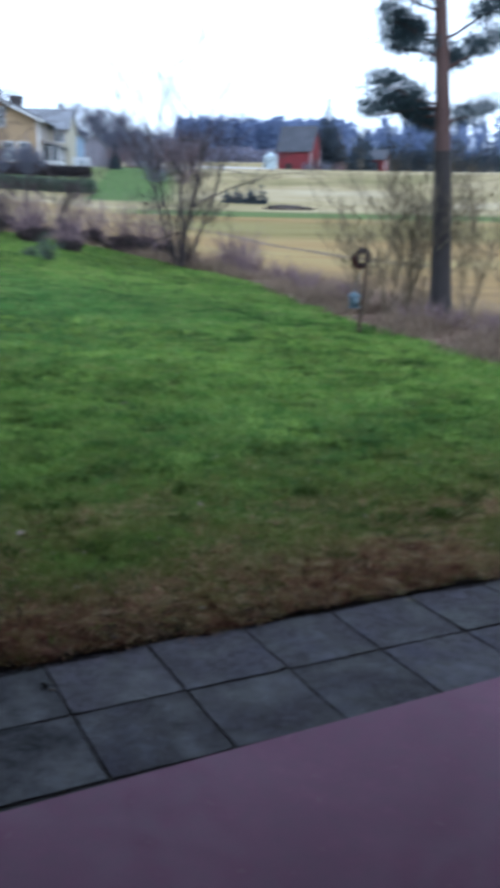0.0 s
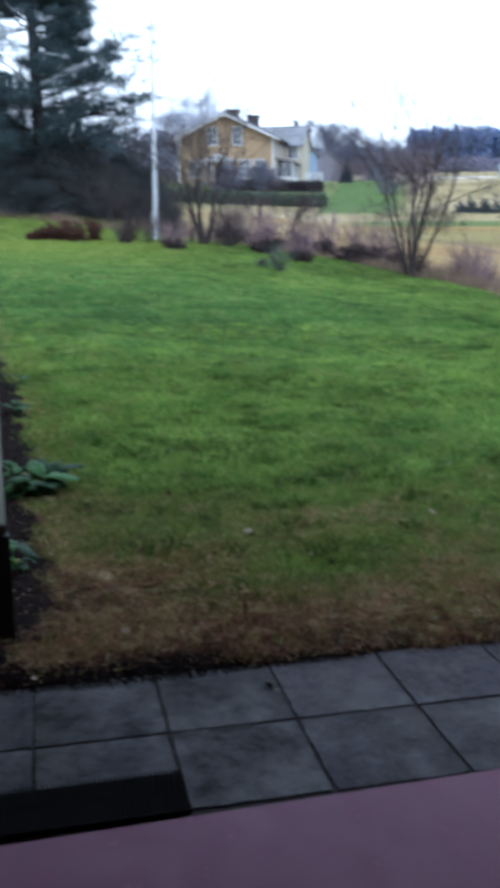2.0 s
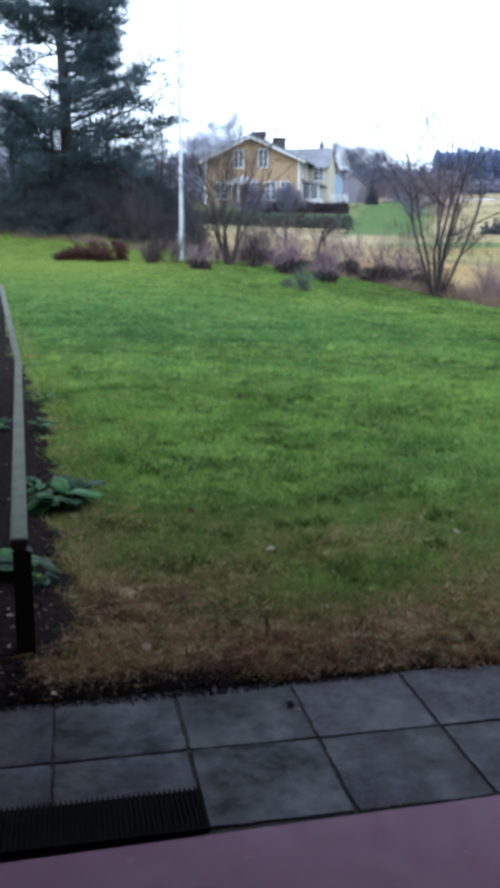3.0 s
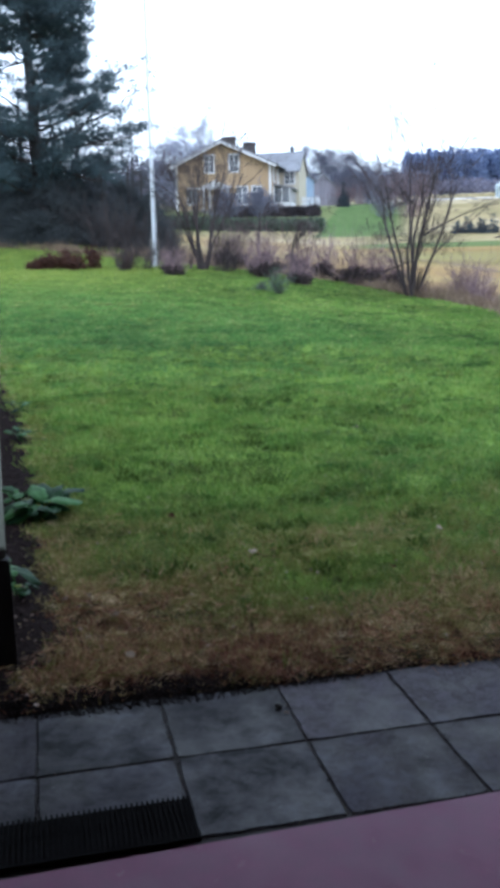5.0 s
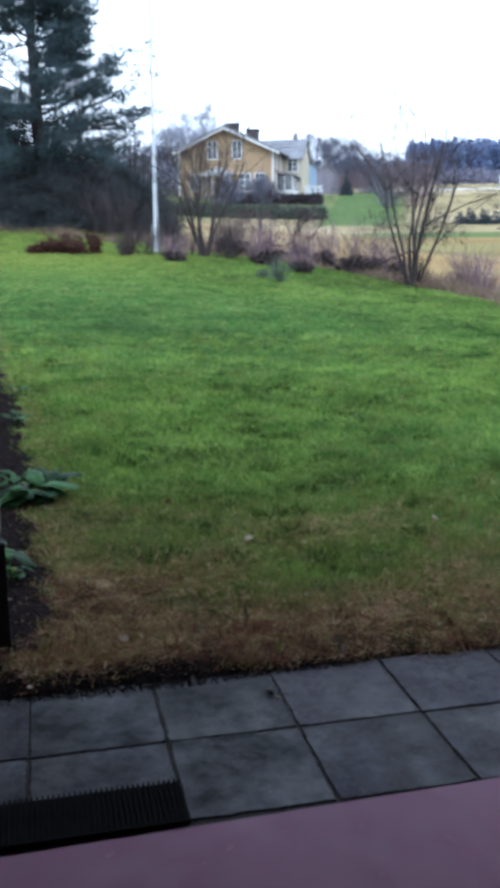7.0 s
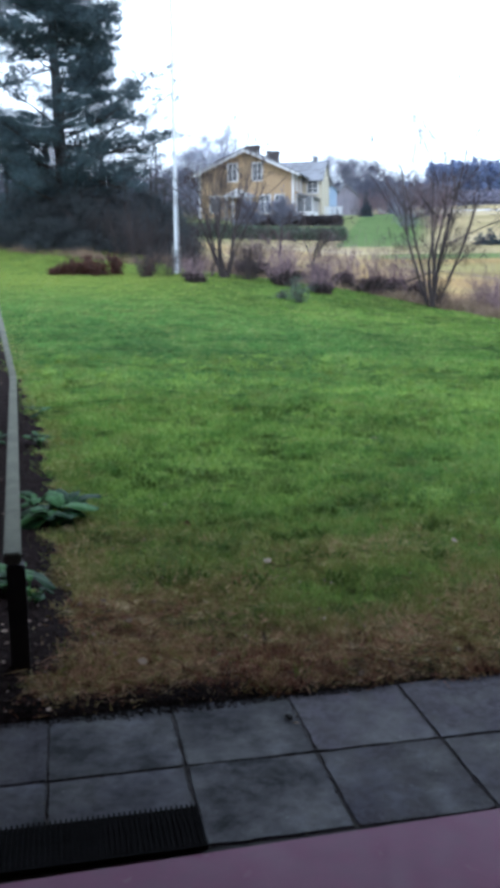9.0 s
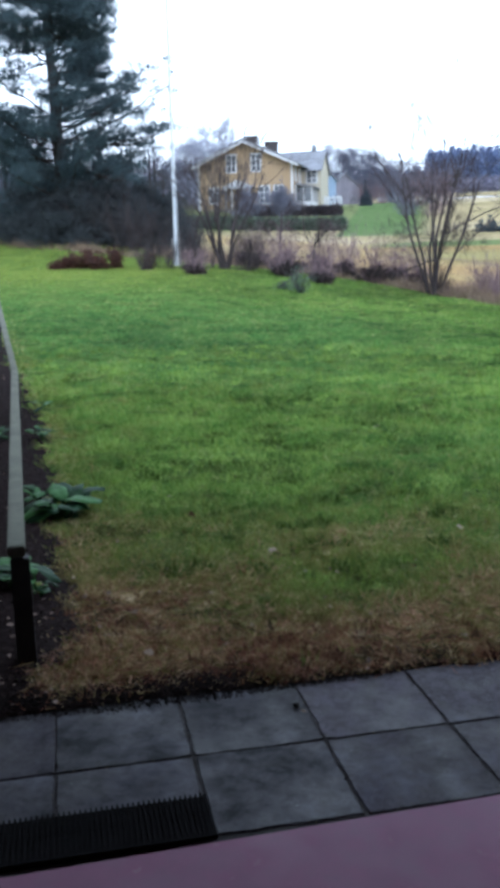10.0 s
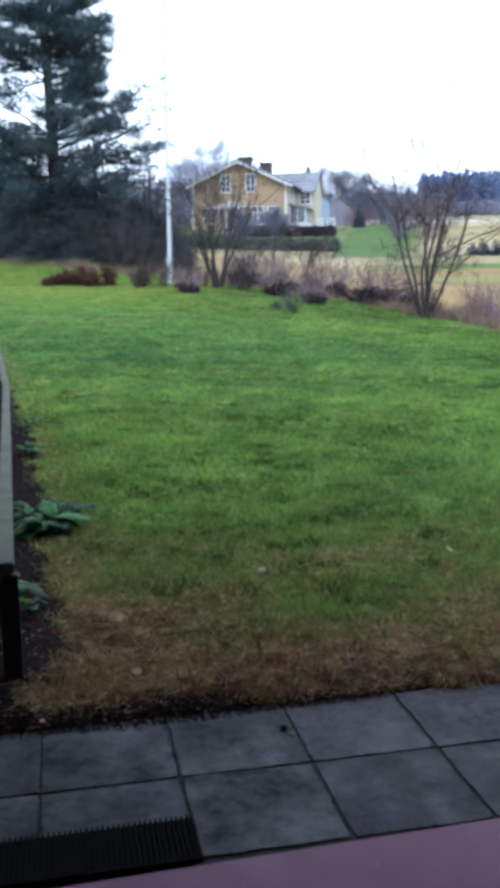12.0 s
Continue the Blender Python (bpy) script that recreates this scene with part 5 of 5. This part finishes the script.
# ---------------------------------------------------------------- houses across the field
def window_unit(parent, w, h, at, bars=2):
    """A casement: white frame with mullion and bars, and dark panes."""
    win = part("window", None, None, parent, at=at)
    bm = bmesh.new()
    t = 0.16
    for a in ((-w / 2 - t, -w / 2, -t, h + t), (w / 2, w / 2 + t, -t, h + t), (-w / 2, w / 2, -t, 0), (-w / 2, w / 2, h, h + t)):
        box(bm, a[0], a[1], -0.1, 0.02, a[2], a[3])
    part("window_frame", bm, "trim", win)
    part("mullion", cube(-0.05, 0.05, -0.05, 0.01, 0, h), "trim", win)
    for k in range(1, bars + 1):
        z = h * k / (bars + 1)
        part("glazing_bar", cube(-w / 2, -0.05, -0.05, 0.01, z - 0.03, z + 0.03), "trim", win)
        part("glazing_bar", cube(0.05, w / 2, -0.05, 0.01, z - 0.03, z + 0.03), "trim", win)
    for s in (-1, 1):
        part("pane", cube(min(0, s * w / 2), max(0, s * w / 2), -0.02, 0.0, 0, h), "glass", win)
    return win


def gable_roof(name, parent, x0, x1, eave, ridge, y0, y1, thick=0.22, over=0.55, at=None, tiles="roof"):
    c, run = (x0 + x1) / 2, (x1 - x0) / 2
    k = (ridge - eave) / run
    for s in (-1, 1):
        e = c + s * (run + over)
        ez = eave - over * k
        pts = [(c, ridge + 0.02), (e, ez + 0.02), (e, ez + thick), (c, ridge + thick)]
        part(name, prism(pts if s > 0 else pts[::-1], y0 - over, y1 + over), tiles, parent, at=at)


def villa():
    ho = thing("villa", None, None, "two-storey ochre wooden villa with white trim and grey roof", "house")
    ho.location = (-25.6, 116.3, 7.75)
    W, D, E_, R_ = 5.87, 15.0, 5.95, 8.6
    part("plinth", cube(-W - 0.05, W + 0.05, -0.05, D, -1.5, 0.55), "stone", ho)
    part("wall", prism([(-W, 0.55), (W, 0.55), (W, E_), (0, R_), (-W, E_)], 0, D), "ochre", ho)
    gable_roof("roof", ho, -W, W, E_, R_, 0, D, over=0.95)
    # cross wing towards the back, with its own gable
    part("wing_wall", prism([(-3.6, 0.55), (3.6, 0.55), (3.6, 5.6), (0, 8.0), (-3.6, 5.6)], 0, 2.5), "cream", ho, at=pose(W, 11.0, 0, 0, 0, -90))
    gable_roof("wing_roof", ho, -3.6, 3.6, 5.6, 8.0, -4, 2.2, at=pose(W, 11.0, 0, 0, 0, -90))
    part("finial", cube(W + 0.85, W + 1.45, 10.7, 11.3, 7.6, 9.0, bev=0.2), "roof", ho, "grey gable finial")
    for x, y, h in ((0.0, 4.2, 9.55), (1.15, 12.0, 9.75)):
        ch = part("chimney", cube(x - 0.75, x + 0.75, y - 0.55, y + 0.55, R_ - 1.7, h - 0.25, bev=0.03), "brick", ho)
        part("chimney_cap", cube(x - 0.88, x + 0.88, y - 0.68, y + 0.68, h - 0.25, h, bev=0.03), "brick", ch)
    for s in (-1, 1):
        part("corner_board", cube(s * W - 0.14, s * W + 0.14, -0.06, 0.1, 0.55, E_ - 0.1), "trim", ho)
        part("barge_board", prism([(0, R_ + 0.0), (s * (W + 0.95), E_ - 0.43), (s * (W + 0.95), E_ - 0.73), (0, R_ - 0.32)][::s], -1.01, -0.93), "trim", ho)
    for x, z, w, h in ((-1.65, 5.0, 1.05, 1.95), (1.45, 5.0, 1.05, 1.95), (-3.9, 1.3, 1.1, 1.8), (2.4, 1.1, 1.2, 2.0), (4.2, 1.3, 1.0, 1.8)):
        window_unit(ho, w, h, pose(x, -0.03, z))
    for y in (2.5, 5.5):
        window_unit(ho, 1.0, 1.7, pose(W + 0.03, y, 1.4, 0, 0, 90))
        window_unit(ho, 1.0, 1.5, pose(W + 0.03, y, 3.9, 0, 0, 90))
    for z in (1.3, 3.9):
        window_unit(ho, 1.2, 1.6, pose(W + 1.3, 7.37, z))
    # porch on the gable side
    po = part("porch", None, None, ho, "open porch with white posts and red-brown door", pose(-0.6, 0, 0))
    part("porch_floor", cube(-1.7, 1.7, -1.7, -0.06, -0.6, 0.5), "stone", po)
    for x in (-1.5, -0.75, 0.75, 1.5):
        part("porch_post", cube(x - 0.09, x + 0.09, -1.6, -1.42, 0.5, 3.0), "trim", po)
    part("porch_roof", prism([(-2.0, 3.0), (2.0, 3.0), (0, 3.85)], -1.9, -0.05), "roof", po)
    part("pediment", prism([(-2.0, 2.86), (2.0, 2.86), (2.0, 3.05), (0, 3.9), (-2.0, 3.05)], -1.98, -1.9), "trim", po)
    part("porch_door", cube(-0.55, 0.55, -0.12, -0.05, 0.5, 2.6), "door", po)
    # glazed white veranda on the long side
    ve = part("veranda", None, None, ho, "white glazed veranda", pose(W + 0.05, 4.4, 0))
    part("veranda_base", cube(0, 2.1, -2.0, 2.6, -1.0, 1.3), "trim", ve)
    part("veranda_roof", prism([(0, 3.3), (2.4, 2.9), (2.4, 3.05), (0, 3.6)], -2.2, 2.8), "roof", ve)
    for k in range(6):
        part("veranda_post", cube(2.0, 2.1, -2.0 + k * 0.9, -1.9 + k * 0.9, 1.3, 2.95), "trim", ve)
    for k in range(3):
        part("veranda_post", cube(0.0 + k * 0.95, 0.1 + k * 0.95, -2.0, -1.9, 1.3, 3.0), "trim", ve)
    part("pane", cube(0.1, 1.95, -1.95, -1.93, 1.3, 3.0), "glass", ve)
    part("pane", cube(2.03, 2.05, -1.9, 2.5, 1.3, 2.95), "glass", ve)


villa()


def outbuilding(name, x, y, w, d, eave, ridge, turn, wall, label, roof_over=0.35, base=None, doors=()):
    ob = thing(name, None, None, label, "barn" if "barn" in name else "shed")
    ob.matrix_basis = pose(x, y, gz(x, y) - 0.1 if base is None else base, 0, 0, turn)
    part("wall", prism([(-w / 2, -1), (w / 2, -1), (w / 2, eave), (0, ridge), (-w / 2, eave)], 0, d), wall, ob)
    gable_roof("roof", ob, -w / 2, w / 2, eave, ridge, 0, d, over=roof_over, tiles="dark_roof" if wall == "falu" else "roof")
    for s in (-1, 1):
        part("corner_board", cube(s * w / 2 - 0.1, s * w / 2 + 0.1, -0.05, 0.08, 0.0, eave - 0.05), "trim" if wall == "falu" else wall, ob)
    for side, p, q, z0, z1 in doors:
        if side == "gable":
            part("door", cube(p, q, -0.06, 0.0, z0, z1), "tarred", ob, "dark plank door")
        else:
            part("door", cube(w / 2 if side == "right" else -w / 2 - 0.05, w / 2 + 0.05 if side == "right" else -w / 2, p, q, z0, z1), "tarred", ob, "dark plank door")
    return ob


# red barn seen over its long wall, gable to the right
outbuilding("red_barn", 18.9, 168.6, 4.6, 6.0, 4.3, 8.0, 64, "falu", "red wooden barn with steep grey roof on the hill", 0.4, 10.7, (("gable", -0.7, 0.9, 0, 2.6), ("left", 3.4, 4.6, 0, 1.8)))
outbuilding("red_shed", 31.6, 169.5, 3.4, 3.2, 2.5, 3.9, 70, "falu", "small red shed with pale roof among conifers", 0.35, 11.2, (("left", 1.0, 2.0, 0, 1.9),))
outbuilding("white_shed", -7.4, 146.0, 2.2, 3.0, 1.6, 2.3, 60, "trim", "small white shed beyond the garden")
outbuilding("white_shed", -10.5, 208.0, 4.0, 6.0, 2.4, 3.6, 75, "trim", "small white shed far off among bare trees")
outbuilding("blue_shed", -17.6, 133.5, 2.0, 2.4, 3.6, 4.6, 20, "blue_paint", "narrow faded blue shed behind the villa")
outbuilding("grey_house", -15.4, 135.0, 4.2, 5.0, 2.4, 4.2, 25, "mauve_board", "pale mauve-grey wooden house half hidden by bare trees")


def silo():
    x, y = 10.9, 164.6
    ob = thing("grain_silo", None, None, "pale zinc grain silo with conical roof beside the barn", "silo")
    ob.location = (x, y, 10.2)
    def turned(name, prof, k=24):
        V, T = tubes([([(0, 0, z) for _, z in prof], [q for q, _ in prof], k)])
        part(name, tri_mesh(name, V, T, False), "zinc", ob)
    turned("drum", [(1.12 + 0.02 * (i % 2), -1 + i * 0.22) for i in range(19)])
    turned("cone_roof", ((1.25, 3.0), (1.25, 3.06), (0.15, 3.85), (0.14, 4.0), (0.01, 4.02)))


silo()


def picket_fence():
    """White pickets between the villa and its lawn."""
    fe = thing("picket_fence", None, None, "low white picket fence beside the villa", "fence")
    x0, y0 = -19.2, 126.2
    fe.location = (x0, y0, gz(x0, y0))
    me = bm_mesh("picket", cube(-0.09, 0.09, -0.02, 0.02, -0.3, 1.3, bev=0.01))
    me.materials.append(M["white_paint"])
    for k in range(15):
        o = new("picket", me)
        o.parent = fe
        o.location = (0.3 * k, 0.03 * k, gz(x0 + 0.3 * k, y0 + 0.03 * k) - gz(x0, y0))
    for z in (0.35, 0.95):
        part("fence_rail", cube(-0.1, 4.3, 0.03, 0.08, z, z + 0.1), "white_paint", fe, at=pose(0, 0, 0, 0, 0, 5.7))


picket_fence()


def ribbon(name, pts, width, lift, material, label, category, seed):
    """A narrow uneven strip that lies on the land along pts."""
    rng = np.random.default_rng(seed)
    P = []
    for (ax, ay), (bx, by) in zip(pts, pts[1:]):
        P += [(ax + (bx - ax) * t, ay + (by - ay) * t) for t in np.linspace(0, 1, 24, endpoint=False)]
    P = np.array(P + [pts[-1]])
    d = np.gradient(P, axis=0)
    n = np.stack([-d[:, 1], d[:, 0]], -1) / np.linalg.norm(d, axis=1, keepdims=True)
    w = width * rng.uniform(0.6, 1.3, len(P))[:, None]
    rows = []
    for s, h in ((-1.0, -0.05), (-0.4, lift), (0.4, lift), (1.0, -0.05)):
        q = P + n * w * s * 0.5
        rows.append(np.column_stack([q, land(q[:, 0], q[:, 1]) + h]))
    V = np.stack(rows, 1).reshape(-1, 3)
    i, j = np.meshgrid(np.arange(len(P) - 1), np.arange(3), indexing="ij")
    a = i * 4 + j
    T = np.concatenate([np.stack([a, a + 4, a + 1], -1).reshape(-1, 3), np.stack([a + 1, a + 4, a + 5], -1).reshape(-1, 3)])
    thing(name, tri_mesh(name, V, T, True), material, label, category, kind="structure")


ribbon("furrow", [(-1.5, 58.0), (1.1, 53.7), (2.75, 47.8), (3.8, 44.7), (4.9, 42.3), (5.9, 39.3), (8.5, 35.0)], 1.0, 0.05, "furrow", "brown open furrow across the stubble field", "furrow", 401)
ribbon("gravel_track", [(-9.0, 150.0), (1.5, 152.0), (9.4, 156.0)], 1.6, 0.25, "gravel", "pale gravel track along the hill", "track", 402)

conifer("spruce_tree", 21.9, 176.5, 13.2, 3.3, 9000, 200, "needles_far", "tall pointed spruce beside the red barn", (0.7, 0.16))
for k, (x, y, h, w) in enumerate(((26.6, 167.5, 7.0, 3.0), (23.6, 177, 8.0, 3.6), (28.2, 173, 7.4, 2.8), (33.5, 178, 8.5, 3.2), (37, 177, 7.5, 3.2), (41, 176, 9, 3.4), (46, 178, 9.5, 3.6), (29.8, 183, 9, 3.4), (51, 175, 8, 3.4), (57, 176, 9, 3.6))):
    conifer("spruce_tree", x, y, h, w, 3500, 201 + k, "needles_far", "dark spruce on the hill near the barn", (0.7, 0.2), 0.5)
conifer("spruce_tree", -11.3, 121.5, 3.3, 0.8, 2500, 215, "needles_far", "small dark columnar conifer on the green slope", (0.35, 0.08))
for k in range(6):
    conifer("young_spruce", 2.2 + 0.62 * k + 0.2 * (k % 2), 95.0 - 0.15 * k, (1.3, 1.7, 1.2, 1.6, 1.4, 1.8, 1.4)[k], 0.65, 1100, 220 + k, "needles_far", "young dark spruce in a row by the field", (0.3, 0.06), 0.3, "young spruces by the field")


def mound(name, x, y, lx, ly, h, seed, material, label, category):
    rng = np.random.default_rng(seed)
    bm = bmesh.new()
    bmesh.ops.create_icosphere(bm, subdivisions=4, radius=1)
    for v in bm.verts:
        k = 1 + 0.35 * noise.noise(v.co * 2.2 + Vector((seed, 0, 0))) + 0.15 * noise.noise(v.co * 6)
        v.co = Vector((v.co.x * lx * k, v.co.y * ly * k, max(-0.2, v.co.z * h * k)))
    place(thing(name, bm, material, label, category), x, y, 0.05)


mound("earth_heap", 7.6, 88.0, 2.3, 0.9, 0.45, 231, "earth", "long low heap of dark earth on the field", "heap")


def hedge(name, a, b, height, width, count, seed, label, leaves="hedge"):
    """A clipped hedge from a to b that follows the ground."""
    rng = np.random.default_rng(seed)
    n = 60
    xs, ys = np.linspace(a[0], b[0], n), np.linspace(a[1], b[1], n)
    hd = thing(name, None, None, label, "hedge")
    hd.location = (a[0], a[1], gz(*a))
    C = [(x - a[0], y - a[1], gz(x, y) - gz(*a) + z) for x, y in zip(xs, ys) for z in (height * 0.25, height * 0.6)]
    V, T = puffs(C, [(0.4, width, height * 0.34 * rng.uniform(0.85, 1.2)) for _ in C], count, 0.35, 0.14, rng)
    part("foliage", tri_mesh("foliage", V, T), leaves, hd)
    V, T = tubes([([(x - a[0], y - a[1], gz(x, y) - gz(*a) - 0.2), (x - a[0], y - a[1], gz(x, y) - gz(*a) + height * 0.6)], [0.06, 0.03], 5) for x, y in zip(xs, ys)])
    part("branchwork", tri_mesh("branchwork", V, T), "dark_twig", hd)


hedge("clipped_hedge", (-33.5, 104.5), (-11.6, 100.6), 1.5, 0.8, 16000, 240, "grey-green clipped hedge along the edge of the stubble field")
hedge("low_hedge", (-25.0, 112.2), (-13.5, 112.8), 1.25, 0.6, 11000, 241, "dark brown low hedge at the foot of the villa", "dark_hedge")

# bare trees round the villa; blue-grey haze is in their twig colours
for k, (x, y, h, st) in enumerate(((-31.0, 128, 13.5, 2), (-33.5, 124, 11.0, 1), (-15.6, 138, 10.0, 2), (-13.6, 140, 9.5, 2), (-17.4, 141, 10.5, 1), (-12.0, 137, 6.0, 3), (-9.6, 140, 6.5, 3), (-35.5, 118, 8, 2), (-19.5, 108, 4.2, 3), (-23.5, 107, 4.5, 3), (-6, 146, 5.5, 2), (-2, 150, 5, 2))):
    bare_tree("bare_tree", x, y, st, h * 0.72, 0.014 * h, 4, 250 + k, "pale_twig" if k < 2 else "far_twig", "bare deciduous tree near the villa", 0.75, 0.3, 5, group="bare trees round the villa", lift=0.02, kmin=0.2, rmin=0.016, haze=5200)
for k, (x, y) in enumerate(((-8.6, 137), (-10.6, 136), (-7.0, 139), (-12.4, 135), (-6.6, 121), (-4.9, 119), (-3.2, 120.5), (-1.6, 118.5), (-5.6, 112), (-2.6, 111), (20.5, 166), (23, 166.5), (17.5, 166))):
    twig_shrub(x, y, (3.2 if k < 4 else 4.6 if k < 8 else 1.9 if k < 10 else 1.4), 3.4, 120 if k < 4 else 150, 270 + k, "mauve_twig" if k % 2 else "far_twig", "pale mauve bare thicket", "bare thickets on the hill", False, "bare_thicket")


def woods():
    """Far woods round the horizon: ragged conifers, and bare wood before them; haze is in their colours."""
    rng = np.random.default_rng(300)

    def ring(count, az0, az1, r0, r1, h0, h1, wid, per, leaf, bushy):
        az = np.radians(rng.uniform(az0, az1, count))
        r = rng.uniform(r0, r1, count)
        x, y = -np.sin(az) * r, np.cos(az) * r
        h = rng.uniform(h0, h1, count)
        base = land(x, y)
        i = np.repeat(np.arange(count), per)
        t = rng.uniform(0, 1, len(i)) ** (1.1 if bushy else 1.5)
        w = wid * h[i] * (np.sin(np.pi * np.clip(t * 0.8 + 0.18, 0, 1)) if bushy else (1.02 - t))
        a = rng.uniform(0, 2 * np.pi, len(i))
        q = w * rng.uniform(0.3, 1, len(i))
        P = np.stack([x[i] + np.cos(a) * q, y[i] + np.sin(a) * q, base[i] + h[i] * t], -1)
        D = np.stack([np.cos(a), np.sin(a), np.where(rng.uniform(size=len(i)) < 0.5, 1.0, -0.2)], -1) + rng.normal(size=(len(i), 3)) * 0.4
        return blades(P, D, leaf * rng.uniform(0.6, 1.4, len(i)), leaf * 0.55 * rng.uniform(0.6, 1.4, len(i)), rng)

    def joined(name, rings, material, label):
        Vs, Ts, b = [], [], 0
        for V, T in rings:
            Vs.append(V)
            Ts.append(T + b)
            b += len(V)
        thing(name, tri_mesh(name, np.concatenate(Vs), np.concatenate(Ts)), material, label, "woods", kind="stuff")

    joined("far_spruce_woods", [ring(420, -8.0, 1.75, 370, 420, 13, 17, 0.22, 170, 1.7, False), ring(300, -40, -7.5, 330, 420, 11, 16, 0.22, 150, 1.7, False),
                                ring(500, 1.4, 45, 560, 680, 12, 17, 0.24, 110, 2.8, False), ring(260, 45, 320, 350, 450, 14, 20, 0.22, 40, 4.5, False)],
           "forest", "spruce woods on the far hills, tinted blue for haze")
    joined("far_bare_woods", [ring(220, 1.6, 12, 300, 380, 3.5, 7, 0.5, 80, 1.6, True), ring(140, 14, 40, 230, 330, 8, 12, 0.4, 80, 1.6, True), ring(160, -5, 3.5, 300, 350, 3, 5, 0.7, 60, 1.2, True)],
           "forest_bare", "bare woods before the far hills, paled and blued for haze")


woods()
build_slabs()
